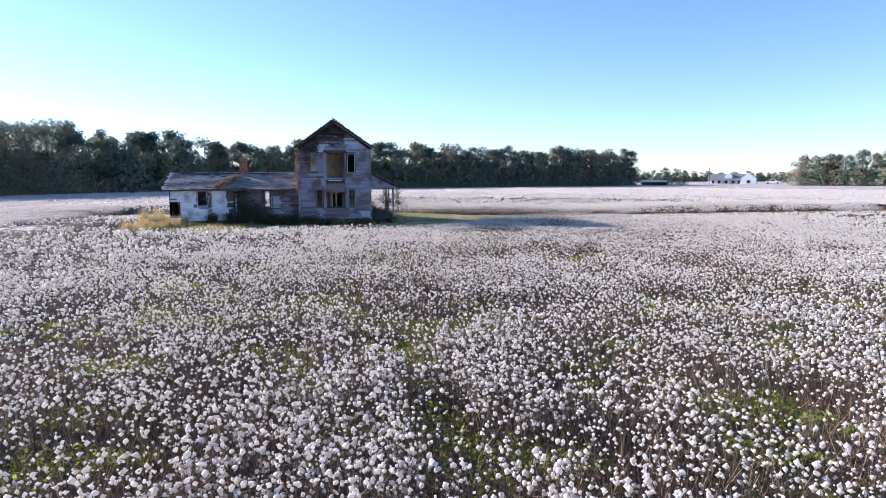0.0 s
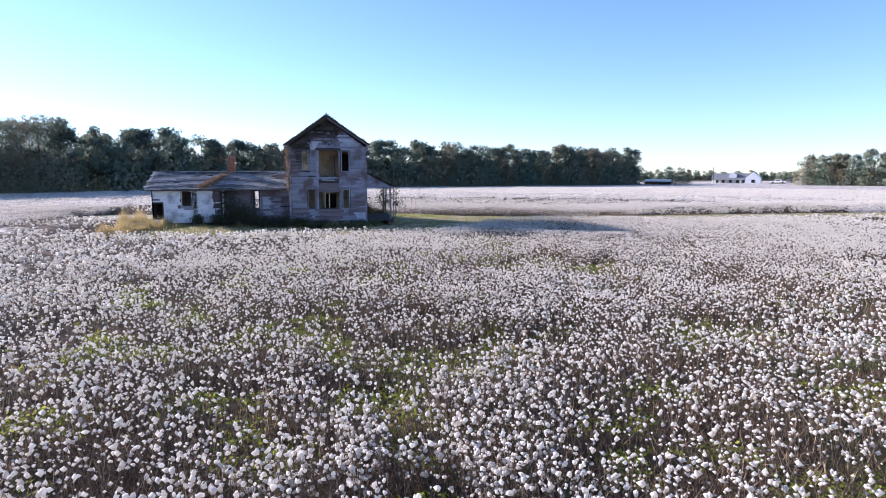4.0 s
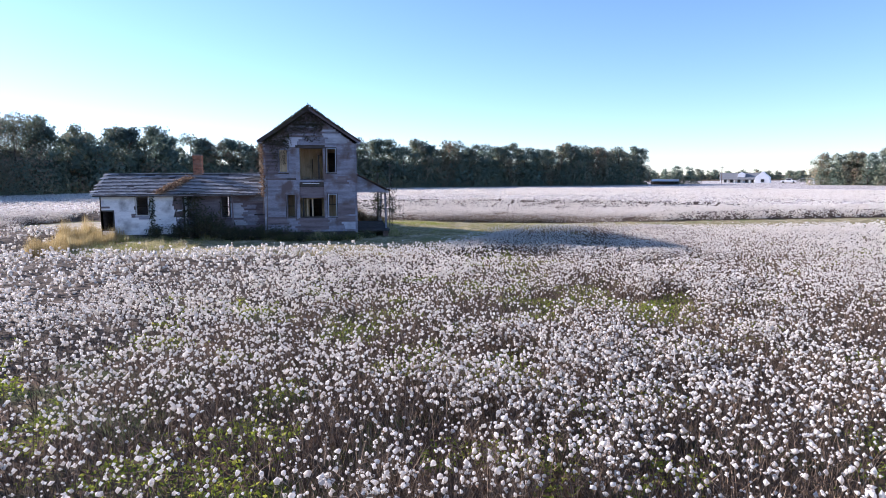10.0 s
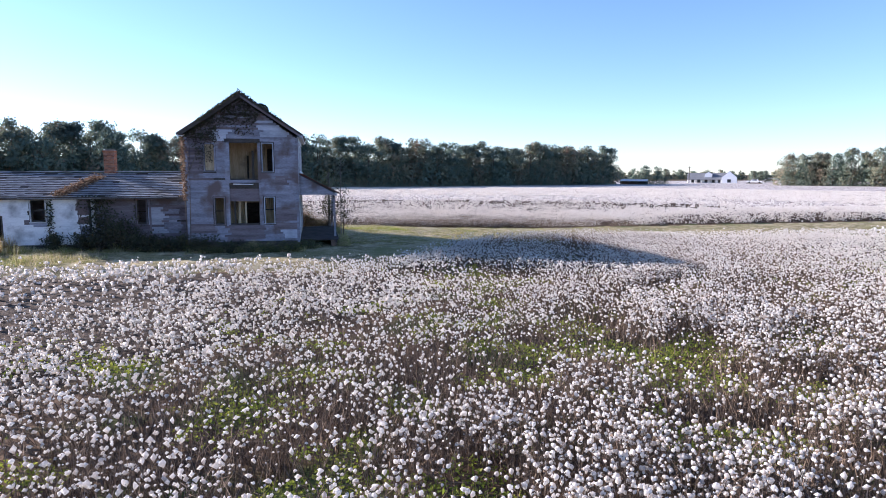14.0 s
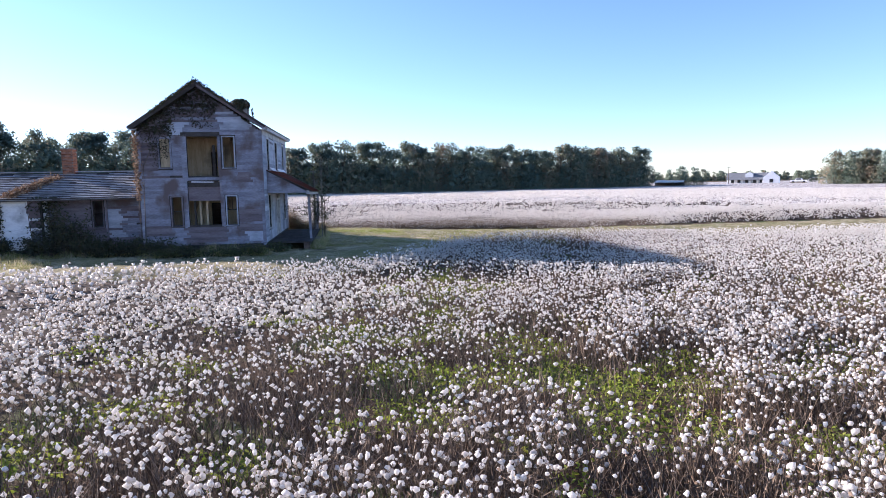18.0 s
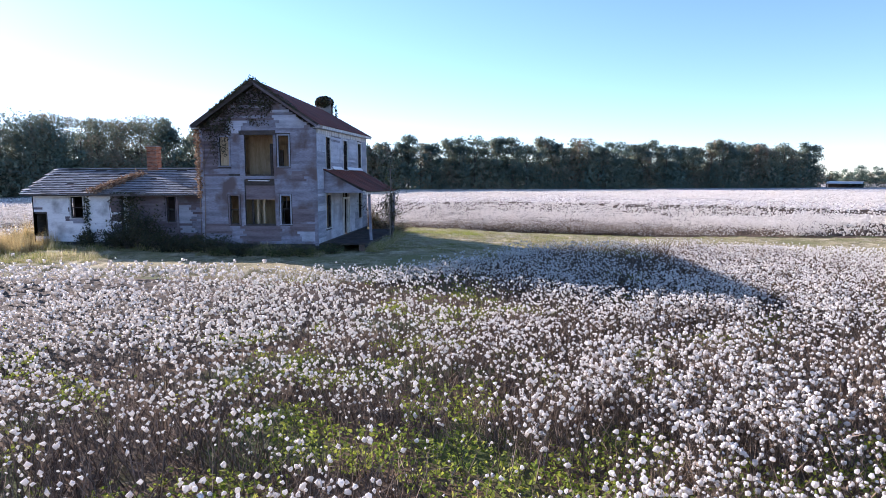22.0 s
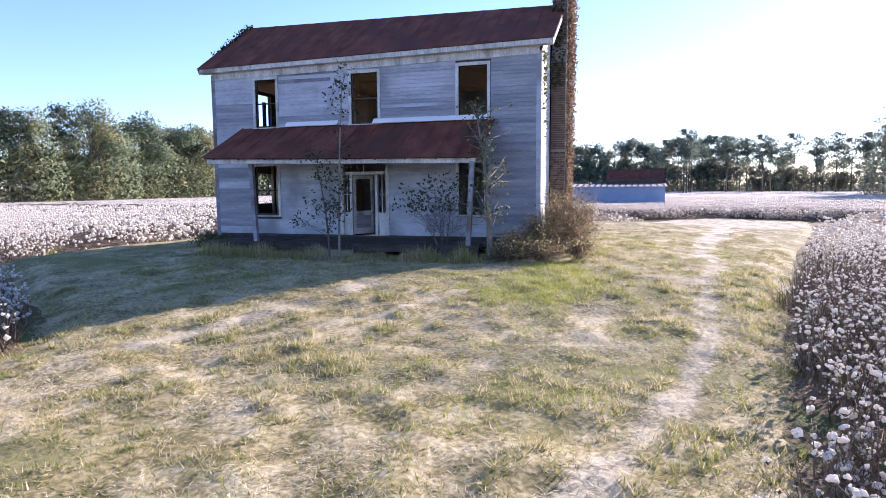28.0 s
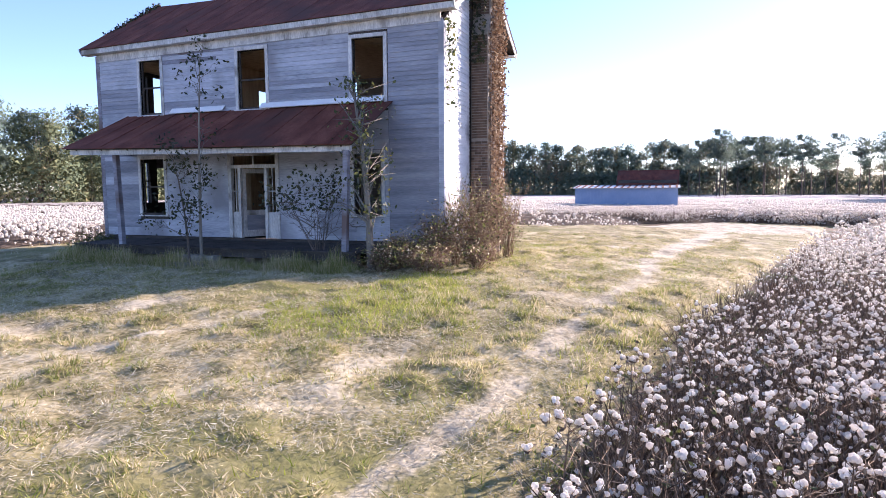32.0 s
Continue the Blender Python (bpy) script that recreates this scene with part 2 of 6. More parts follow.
GLASS = material("dark_window_glass", [(0.3, (0.02, 0.025, 0.03)), (0.7, (0.04, 0.045, 0.05))], (1,) * 3, 4, 0.08, 0.0)

# ---- building blocks ----
class Shape:
    """Collects vertices and faces of one mesh, in world coordinates."""

    def __init__(self):
        self.v, self.f = [], []

    def add(self, verts, faces):
        n = len(self.v)
        self.v += [tuple(p) for p in verts]
        self.f += [tuple(i + n for i in face) for face in faces]
        return self

    def box(self, x0, x1, y0, y1, z0, z1, m=None):
        p = [Vector((x, y, z)) for x in (x0, x1) for y in (y0, y1) for z in (z0, z1)]
        if m:
            p = [m @ q for q in p]
        return self.add(p, [(0, 1, 3, 2), (4, 6, 7, 5), (0, 4, 5, 1), (2, 3, 7, 6), (0, 2, 6, 4), (1, 5, 7, 3)])

    def slab(self, corners, thick):
        """A plate on four corners, thickened downwards along its normal."""
        c = [Vector(p) for p in corners]
        n = (c[1] - c[0]).cross(c[-1] - c[0]).normalized() * thick
        k = len(c)
        return self.add(c + [p - n for p in c], [tuple(range(k)), tuple(range(2 * k - 1, k - 1, -1))] + [(i, i + k, (i + 1) % k + k, (i + 1) % k) for i in range(k)])

    def beam(self, a, b, w, h=None):
        a, b, h = Vector(a), Vector(b), h or w
        d = (b - a).normalized()
        s = d.cross((0, 0, 1) if abs(d.z) < 0.9 else (1, 0, 0)).normalized() * w / 2
        u = s.cross(d).normalized() * h / 2
        p = [q + x * s + y * u for q in (a, b) for x, y in ((-1, -1), (1, -1), (1, 1), (-1, 1))]
        return self.add(p, [(3, 2, 1, 0), (4, 5, 6, 7)] + [(i, (i + 1) % 4, (i + 1) % 4 + 4, i + 4) for i in range(4)])

    def tube(self, points, radii, n=7):
        rings = []
        for i, p in enumerate(points):
            p = Vector(p)
            d = (Vector(points[min(i + 1, len(points) - 1)]) - Vector(points[max(i - 1, 0)])).normalized()
            s = d.cross((0.3, 0.1, 1) if abs(d.z) < 0.9 else (1, 0, 0.1)).normalized()
            u = d.cross(s)
            rings += [p + radii[i] * (math.cos(a) * s + math.sin(a) * u) for a in (2 * math.pi * k / n for k in range(n))]
        faces = [(r * n + k, r * n + (k + 1) % n, (r + 1) * n + (k + 1) % n, (r + 1) * n + k) for r in range(len(points) - 1) for k in range(n)]
        return self.add(rings, faces + [tuple(range(n - 1, -1, -1)), tuple(range(len(rings) - n, len(rings)))])

    def weld(self):
        """Joins touching corners and drops the faces between touching boxes."""
        index, remap, verts = {}, [], []
        for p in self.v:
            key = tuple(round(c, 4) for c in p)
            if key not in index:
                index[key] = len(verts)
                verts.append(p)
            remap.append(index[key])
        count = {}
        faces = [tuple(remap[i] for i in f) for f in self.f]
        for f in faces:
            count[tuple(sorted(f))] = count.get(tuple(sorted(f)), 0) + 1
        self.v, self.f = verts, [f for f in faces if count[tuple(sorted(f))] == 1]
        return self

    def mesh(self, name, mat, base=(0, 0, 0)):
        me = bpy.data.meshes.new(name)
        b = Vector(base)
        me.from_pydata([tuple(Vector(p) - b) for p in self.v], [], self.f)
        me.materials.append(mat)
        me.update()
        return me


BASES = {}


def thing(name, base, label, category, group="", kind=""):
    ob = new(name)
    ob.location = base
    ob.empty_display_size = 0.3
    BASES[ob.name] = Vector(base)
    return tagged(ob, label, category, group, kind)


def part(name, shape, mat, parent, label=""):
    base = BASES[parent.name]
    ob = new(name, shape.mesh(name, mat, base))
    ob.parent = parent
    BASES[ob.name] = base
    return tagged(ob, label)


def piece(name, mesh, m, parent):
    """One of many alike pieces on a shared mesh, at the world pose m."""
    ob = new(name, mesh)
    ob.parent = parent
    ob.matrix_basis = Matrix.Translation(-BASES[parent.name]) @ m
    return ob


def single(name, shape, mat, base, label, category, group="", kind="", smooth=False):
    ob = new(name, shape.mesh(name, mat, base))
    ob.location = base
    if smooth:
        ob.data.shade_smooth()
    return tagged(ob, label, category, group, kind)


def triangles(name, verts, faces, mats, index=None, smooth=False):
    """A large mesh of triangles from arrays."""
    me = bpy.data.meshes.new(name)
    me.vertices.add(len(verts))
    me.vertices.foreach_set("co", np.ascontiguousarray(verts, np.float32).ravel())
    me.loops.add(3 * len(faces))
    me.loops.foreach_set("vertex_index", np.ascontiguousarray(faces, np.int32).ravel())
    me.polygons.add(len(faces))
    me.polygons.foreach_set("loop_start", np.arange(0, 3 * len(faces), 3, dtype=np.int32))
    for m in mats:
        me.materials.append(m)
    if index is not None:
        me.polygons.foreach_set("material_index", np.ascontiguousarray(index, np.int32))
    if smooth:
        me.polygons.foreach_set("use_smooth", np.ones(len(faces), bool))
    me.update(calc_edges=True)
    return me


def repeated(template_v, template_f, places, sizes, turns=None, squash=None):
    """Copies of a small template at places, with a size and a turn about z each, as arrays of vertices and faces."""
    tv, tf, n = np.asarray(template_v, float), np.asarray(template_f), len(places)
    v = np.repeat(tv[None], n, 0)
    if squash is not None:
        v = v * squash[:, None, :]
    if turns is not None:
        c, s = np.cos(turns)[:, None], np.sin(turns)[:, None]
        v = np.stack([c * v[..., 0] - s * v[..., 1], s * v[..., 0] + c * v[..., 1], v[..., 2]], -1)
    v = v * np.asarray(sizes)[:, None, None] + np.asarray(places)[:, None]
    f = tf[None] + (np.arange(n) * len(tv))[:, None, None]
    return v.reshape(-1, 3), f.reshape(-1, 3)


def joined(*pieces):
    vs, fs, n = [], [], 0
    for v, f in pieces:
        vs.append(v)
        fs.append(np.asarray(f) + n)
        n += len(v)
    return np.concatenate(vs), np.concatenate(fs)


G = 0.5 * (1 + math.sqrt(5))
ICO_V = np.array([(-1, G, 0), (1, G, 0), (-1, -G, 0), (1, -G, 0), (0, -1, G), (0, 1, G), (0, -1, -G), (0, 1, -G), (G, 0, -1), (G, 0, 1), (-G, 0, -1), (-G, 0, 1)]) / math.hypot(1, G)
ICO_F = [(0, 11, 5), (0, 5, 1), (0, 1, 7), (0, 7, 10), (0, 10, 11), (1, 5, 9), (5, 11, 4), (11, 10, 2), (10, 7, 6), (7, 1, 8),
         (3, 9, 4), (3, 4, 2), (3, 2, 6), (3, 6, 8), (3, 8, 9), (4, 9, 5), (2, 4, 11), (6, 2, 10), (8, 6, 7), (9, 8, 1)]
BUMPS = np.random.RandomState(4)
TET_V, TET_F = np.array([(1, 1, 1), (1, -1, -1), (-1, 1, -1), (-1, -1, 1)]) * 0.75, [(0, 1, 2), (0, 3, 1), (0, 2, 3), (1, 3, 2)]
OCT_V = np.array([(1, 0, 0), (-1, 0, 0), (0, 1, 0), (0, -1, 0), (0, 0, 1), (0, 0, -1)], float)
OCT_F = [(4, 0, 2), (4, 2, 1), (4, 1, 3), (4, 3, 0), (5, 2, 0), (5, 1, 2), (5, 3, 1), (5, 0, 3)]
PUFFS = []
for _ in range(4):
    PUFFS.append((ICO_V * BUMPS.uniform(0.65, 1.3, (12, 1)) + BUMPS.uniform(-0.16, 0.16, (12, 3)), ICO_F))
OCTS = [OCT_V * BUMPS.uniform(0.7, 1.2, (6, 1)) + BUMPS.uniform(-0.3, 0.3, (6, 3)) for _ in range(4)]
RNG = np.random.RandomState(7)


def slivers(a, b, w):
    """One thin triangle each from points a to points b: blades and far twigs."""
    n = len(a)
    side = RNG.normal(size=(n, 3)) * (1, 1, 0.3)
    side *= np.asarray(w).reshape(-1, 1) / np.linalg.norm(side, axis=1, keepdims=True)
    return np.stack([a - side, a + side, b], 1).reshape(-1, 3), np.arange(3 * n).reshape(-1, 3)


def spikes(a, b, r):
    """Three-sided tapering twigs from points a to points b."""
    n = len(a)
    d = b - a
    d /= np.linalg.norm(d, axis=1, keepdims=True) + 1e-9
    s = np.cross(d, np.where(np.abs(d[:, 2:]) < 0.9, (0, 0, 1.0), (1.0, 0, 0)))
    s /= np.linalg.norm(s, axis=1, keepdims=True)
    u = np.cross(d, s)
    r = np.asarray(r).reshape(-1, 1) * np.ones((n, 1))
    ring = [a + r * (math.cos(k) * s + math.sin(k) * u) for k in (0, 2.1, 4.2)]
    v = np.stack(ring + [b], 1).reshape(-1, 3)
    f = (np.array([(0, 1, 3), (1, 2, 3), (2, 0, 3)])[None] + 4 * np.arange(n)[:, None, None]).reshape(-1, 3)
    return v, f


def leaves(centres, size, flat=0.0):
    """One triangle-pair leaf, folded a little, at each centre."""
    n = len(centres)
    a = RNG.normal(size=(n, 3))
    a[:, 2] *= 1 - flat
    a /= np.linalg.norm(a, axis=1, keepdims=True)
    b = np.cross(a, RNG.normal(size=(n, 3)))
    b /= np.linalg.norm(b, axis=1, keepdims=True)
    c = np.cross(a, b)
    s = (size * RNG.uniform(0.6, 1.3, n))[:, None]
    v = np.stack([centres - a * s, centres + b * s * 0.55 + c * s * 0.15, centres + a * s, centres - b * s * 0.55 + c * s * 0.15], 1).reshape(-1, 3)
    f = (np.array([(0, 1, 2), (0, 2, 3)])[None] + 4 * np.arange(n)[:, None, None]).reshape(-1, 3)
    return v, f


GRID = np.random.RandomState(11).rand(64, 64)


def patchy(x, y, size):
    """Smooth noise from 0 to 1 with patches of about the given size in metres."""
    u, v = np.asarray(x) / size, np.asarray(y) / size
    i, j = np.floor(u).astype(int), np.floor(v).astype(int)
    fu, fv = u - i, v - j
    fu, fv = fu * fu * (3 - 2 * fu), fv * fv * (3 - 2 * fv)
    g = lambda p, q: GRID[p % 64, q % 64]
    return (g(i, j) * (1 - fu) + g(i + 1, j) * fu) * (1 - fv) + (g(i, j + 1) * (1 - fu) + g(i + 1, j + 1) * fu) * fv


def inside(poly, x, y):
    x, y = np.asarray(x, float), np.asarray(y, float)
    hit = np.zeros(x.shape, bool)
    for (x0, y0), (x1, y1) in zip(poly, poly[1:] + poly[:1]):
        if y0 != y1:
            hit ^= ((y0 > y) != (y1 > y)) & (x < (x1 - x0) * (y - y0) / (y1 - y0) + x0)
    return hit


def away(line, x, y):
    """Distance to a polyline."""
    x, y = np.asarray(x, float), np.asarray(y, float)
    best = np.full(x.shape, 1e9)
    for (x0, y0), (x1, y1) in zip(line, line[1:]):
        dx, dy = x1 - x0, y1 - y0
        k = np.clip(((x - x0) * dx + (y - y0) * dy) / (dx * dx + dy * dy), 0, 1)
        best = np.minimum(best, np.hypot(x - x0 - k * dx, y - y0 - k * dy))
    return best


# ---- plan: yard and lane free of cotton, and the stretch of field that is seen from near ----
CLEARING = [(-19, -3.6), (-15, -5.2), (-9, -5.6), (-4, -5.1), (1, -5.9), (4.6, -5.8), (6.0, -3.6), (7.4, -1.0), (8.9, 0.7), (9.5, 2.2), (10.6, 3.6), (12.0, 4.9), (14, 5.4), (16, 5.3), (18, 5.5), (20, 5.4), (23, 4.0), (30, 2.2),
            (50, 2.5), (90, 5), (200, 13), (200, 22), (90, 17), (50, 15.5), (34, 15.2), (26, 14.8), (20, 14.5), (16, 15.6), (14, 16.3), (12.3, 16.7), (10, 17.1), (8, 17.4), (4, 18.3), (-5, 20.5),
            (-13, 23), (-20, 25), (-28, 26.5), (-31, 21), (-28, 16.8), (-21.5, 14.6), (-18.8, 12), (-18.6, 4), (-18.9, -1.5)]
NEAR = [(-2.2, -46), (0.5, -33), (4, -28), (9, -25), (13, -20), (17, -9), (20, 1), (14, 16.5), (8, 19)]

# ---- ground, yard and field ----
def sheet(name, xs, ys, keep, height, mat, smooth=True):
    X, Y = np.meshgrid(xs, ys, indexing="ij")
    Z = height(X, Y)
    v = np.stack([X, Y, Z], -1).reshape(-1, 3)
    k = np.arange(X.size).reshape(X.shape)
    cx, cy = (X[1:, 1:] + X[:-1, :-1]) / 2, (Y[1:, 1:] + Y[:-1, :-1]) / 2
    ok = keep(cx, cy).ravel()
    a, b, c, d = (q.ravel()[ok] for q in (k[:-1, :-1], k[1:, :-1], k[1:, 1:], k[:-1, 1:]))
    return triangles(name, v, np.concatenate([np.stack([a, b, c], 1), np.stack([a, c, d], 1)]), [mat], smooth=smooth)


fine_x, fine_y = np.arange(-60, 70.1, 1.0), np.arange(-60, 70.1, 1.0)
far_axis = np.concatenate([-np.geomspace(3000, 70, 22), np.linspace(-60, 70, 66), np.geomspace(80, 3000, 22)])
ground = new("ground", sheet("ground", far_axis, far_axis, lambda x, y: x < 1e9, lambda x, y: 0 * x, SOIL))
tagged(ground, "flat brown field soil between cotton rows", "ground", kind="structure")

LANE = [(-24, 20), (-16, 19.3), (-9.5, 18), (-3.3, 16.9), (0.5, 17.0), (3.5, 16.4), (6.5, 16.1), (9.3, 15.8), (11.9, 15.3), (14, 14.5), (17, 13), (22, 11.5)]
TRACK = [(6.5, 9.0), (9.5, 7.9), (12.6, 7.0), (15.4, 6.6), (18.5, 6.9), (22, 7.2)]
LANE_B = [(5.4, 11.9), (9, 10.2), (12.6, 8.5), (16.8, 6.4), (18.7, 5.8), (23, 5.2)]


def mound(x, y):
    """The slight rise on which the house stands."""
    d = np.hypot(np.maximum(np.abs(np.asarray(x, float) + 7.1) - 9.4, 0), np.maximum(np.abs(np.asarray(y, float) - 5.9) - 6.0, 0))
    k = np.clip((d - 1.5) / 9.5, 0, 1)
    return 0.33 * (1 - k * k * (3 - 2 * k))


def hummock(x, y):
    """Where the grass stands in raised clumps drawn out along the lane, from 0 to 1."""
    return np.clip((0.6 * patchy(x * 0.7 + 11, y * 1.25, 0.55) + 0.4 * patchy(x + 3, y + 60, 0.3) - 0.47) * 4, 0, 1)


def yard_height(x, y):
    rim = np.clip(away(CLEARING + CLEARING[:1], x, y) / 0.9, 0, 1)
    return -0.05 + (0.06 + mound(x, y) + 0.05 * patchy(x, y, 0.9) + 0.04 * patchy(x + 9, y, 0.35) + 0.05 * hummock(x, y)) * rim


yard = new("yard_grass", sheet("yard_grass", np.concatenate([np.arange(-31, 2, 0.25), np.arange(2, 26, 0.16), np.arange(26, 60.1, 0.3)]), np.arange(-9.2, 27.2, 0.2), lambda x, y: inside(CLEARING, x, y), yard_height, YARD))
tagged(yard, "dry yellow-green mown grass round the farmhouse", "grass", kind="structure")
lane_far = new("lane", sheet("lane", np.arange(60, 201, 4.0), np.arange(3, 21, 2.0), lambda x, y: inside(CLEARING, x, y), lambda x, y: 0.05 + 0 * x, YARD))
tagged(lane_far, "grassy farm lane between cotton fields", "lane", kind="structure")


def wear(x, y):
    """How far the grass is worn down to sand, from 0 to 1."""
    d = np.minimum(away(LANE, x, y), away(LANE_B, x, y) + 0.12)
    rut = np.clip(1.2 - d / (0.15 + 0.28 * patchy(x, y, 0.7) + 0.05 * np.clip(-x, 0, 12)), 0, 1) * np.clip(patchy(x + 40, y, 0.8) * 2.4 + 0.25, 0, 1)
    u, v = (x + 24.2) * 0.75 + (y - 19.6) * 0.66, -(x + 24.2) * 0.66 + (y - 19.6) * 0.75
    path = np.clip(1.0 - away(TRACK, x, y) / (0.3 + 0.5 * patchy(x + 8, y, 0.8)), 0, 0.85) * np.clip(patchy(x + 2, y + 33, 0.9) * 2.6 - 0.2, 0, 1)
    bare = np.clip(2.7 - np.hypot(u / 5.6, v / 4.6) * 2, 0, 1)
    spots = np.clip((patchy(x + 3, y + 70, 1.2) - 0.72) * 3, 0, 0.55) * np.clip(1.4 - away(LANE, x, y) / 7, 0, 1)
    return np.maximum(np.maximum(np.maximum(rut, bare), spots), path)


me = yard.data
co = np.empty(3 * len(me.vertices), np.float32)
me.vertices.foreach_get("co", co)
co = co.reshape(-1, 3)
me.attributes.new("worn", "FLOAT", "POINT").data.foreach_set("value", wear(co[:, 0], co[:, 1]).astype(np.float32))

# cotton: scattered over the field, finest along the stretch that is seen from near
def scatter(n, x0, x1, y0, y1):
    return RNG.uniform(x0, x1, n), RNG.uniform(y0, y1, n)


def field(x, y, margin=0.0):
    jx, jy = x + 0.9 * (patchy(x, y, 1.6) - 0.5), y + 0.9 * (patchy(x + 30, y, 1.6) - 0.5)
    return ~inside(CLEARING, jx, jy) & ~((x > -52.2) & (x < -44.8) & (y > 8.4) & (y < 18))


WEEDY = [(-4.5, -37.2), (-1.2, -37.7), (-7.3, -38.1), (-3.0, -40.1), (0.3, -44.0), (4.7, -42.6), (-6.4, -43.0), (8.3, -38.6), (4.3, -38.2), (10.7, -22.3), (2.4, -39.6), (-6.5, -33.7),
         (2.5, -28.5), (-10.5, -24.0), (-2.7, -30.6), (4.6, -16.6), (0.9, -21.8), (0.1, -24.2), (0.8, -27.4), (2.4, -27.5), (6.4, -17.1), (10.8, -21.2), (10.9, -25.3), (8.1, -27.1), (6.4, -21.3),
         (5.2, -20.5), (5.0, -23.0), (9.2, -24.5), (12.6, -22.3), (18.8, -16.9), (7.0, -15.3), (5.5, -17.9), (12.5, -15.7), (8.3, -19.6), (8.2, -21.5), (14.2, -14.4), (12.7, -17.9), (7.9, -11.5), (9.5, -11.3)]


def green(x, y):
    """Where low weeds crowd out the cotton, from 0 to 1."""
    near = np.full(np.shape(x), 9.0)
    for px, py in WEEDY:
        near = np.minimum(near, np.hypot((x - px) / 0.95, (y - py) / 0.6))
    near = near + 1.1 * (patchy(x + 5, y, 0.5) - 0.5) + 0.9 * (patchy(x, y + 21, 1.1) - 0.5)
    loose = (0.65 * patchy(x + 50, y + 17, 1.5) + 0.35 * patchy(x + 5, y, 0.5) - 0.64) * 8
    return np.clip(np.maximum((1.25 - near) * 2.0, loose), 0, 1)


def thick(x, y):
    """How densely the field bears, from 0 to 1, with gaps of weeds and bare stalks."""
    gap = np.clip((patchy(x + 7, y - 13, 3.2) - 0.14) * 3.0, 0.34, 1) * np.clip((patchy(x - 20, y + 5, 1.3) - 0.08) * 3.0, 0.4, 1) * (1 - 0.88 * green(x, y))
    gap = gap * (1 - 0.5 * np.clip(2 - np.hypot((x - 13) / 3.2, (y + 2.5) / 2.5), 0, 1))
    gap = gap * (1 - 0.6 * np.clip(3 - np.hypot((x - 15.3) / 2.6, (y - 4.5) / 1.2), 0, 1))
    gap = gap * (1 - 0.25 * np.clip((y - 11) / 3, 0, 1) * np.clip((26 - y) / 5, 0, 1) * np.clip((30 - x) / 10, 0, 1))
    return np.clip(gap * (0.8 + 0.2 * patchy(x, y, 9)) * (1.45 + 0.15 * np.clip((x + 2) / 11, 0, 1)), 0, 1)


def crop(x, y):
    """Height of the plants: shorter along the lane."""
    return (0.8 + 0.2 * patchy(x, y, 1.7)) * (1 - 0.28 * np.clip((y - 8) / 5, 0, 1) * np.clip((48 - y) / 20, 0, 1) * np.clip((36 - x) / 10, 0, 1) * np.clip((x + 30) / 8, 0, 1))


def bolls(n, box, near, far, low, scale, template, keep_all=1.0):
    clump = 0.075 if near == 0 else 0.12 if 14 <= near < 60 else 0
    x, y = scatter(n // 3 if clump else n, *box)
    if clump:
        x, y = np.repeat(x, 3) + RNG.normal(0, clump, 3 * len(x)), np.repeat(y, 3) + RNG.normal(0, clump, 3 * len(y))
    d = away(NEAR, x, y)
    ok = (d >= near) & (d < far)
    x, y, d = x[ok], y[ok], d[ok]
    ok = field(x, y) & (RNG.rand(len(x)) < thick(x, y) * keep_all)
    x, y = x[ok], y[ok]
    k = len(x)
    rim = np.clip(1.2 - away(CLEARING + CLEARING[:1], x, y) / 1.8, 0, 1)
    z = np.clip(crop(x, y) * (1 - 0.8 * rim * RNG.rand(k)) * (1.02 - low * 2.6 * RNG.rand(k) ** 1.4), 0.15, 1.2)
    size = scale * (0.5 + 0.95 * RNG.rand(k) ** 1.3) * (1 - 0.25 * np.clip((y - 10) / 3, 0, 1) * np.clip((24 - y) / 5, 0, 1))
    squash = np.stack([RNG.uniform(0.75, 1.3, k), RNG.uniform(0.75, 1.2, k), RNG.uniform(0.85, 1.3, k)], 1)
    return repeated(*template, np.stack([x, y, z], 1), size, RNG.uniform(0, 6.28, k), squash), np.stack([x, y, z], 1)


FIELD = (-20, 42, -54, 36)
near_sets = [bolls(190000, FIELD, 0, 2.7, 0.27, 0.029, puff) for puff in PUFFS]
near_b, near_p = joined(*[b for b, _ in near_sets]), np.concatenate([p for _, p in near_sets])
mid_sets = [bolls(118000, (-22, 40, -55, 38), 2.7, 8.5, 0.25, 0.0315, (v, OCT_F)) for v in OCTS]
mid_b, mid_p = joined(*[b for b, _ in mid_sets]), np.concatenate([p for _, p in mid_sets])
(mid2_b, _) = bolls(540000, (-30, 44, -56, 44), 8.5, 17, 0.24, 0.038, (TET_V, TET_F))
(mid3_b, _) = bolls(225000, (-42, 60, -64, 52), 17, 30, 0.24, 0.067, (TET_V, TET_F))
(far_b, _) = bolls(125000, (-90, 105, -40, 105), 30, 60, 0.18, 0.083, (TET_V, TET_F))
(verge_b, _) = bolls(62000, (8, 95, 11.5, 27), 14, 90, 0.26, 0.07, (TET_V, TET_F))
(dist_b, _) = bolls(210000, (-70, 150, 20, 150), 60, 125, 0.12, 0.1, (TET_V, TET_F))
cotton_field = thing("cotton_field", (0, -20, 0), "ripe white cotton with open bolls on dry brown stalks", "cotton", kind="stuff")


def stuff(name, verts, faces, mat, parent, label="", smooth=False, index=None):
    base = BASES[parent.name]
    ob = new(name, triangles(name, np.asarray(verts) - np.array(base), faces, mat if isinstance(mat, list) else [mat], index, smooth))
    ob.parent = parent
    BASES[ob.name] = base
    return tagged(ob, label, kind="stuff")


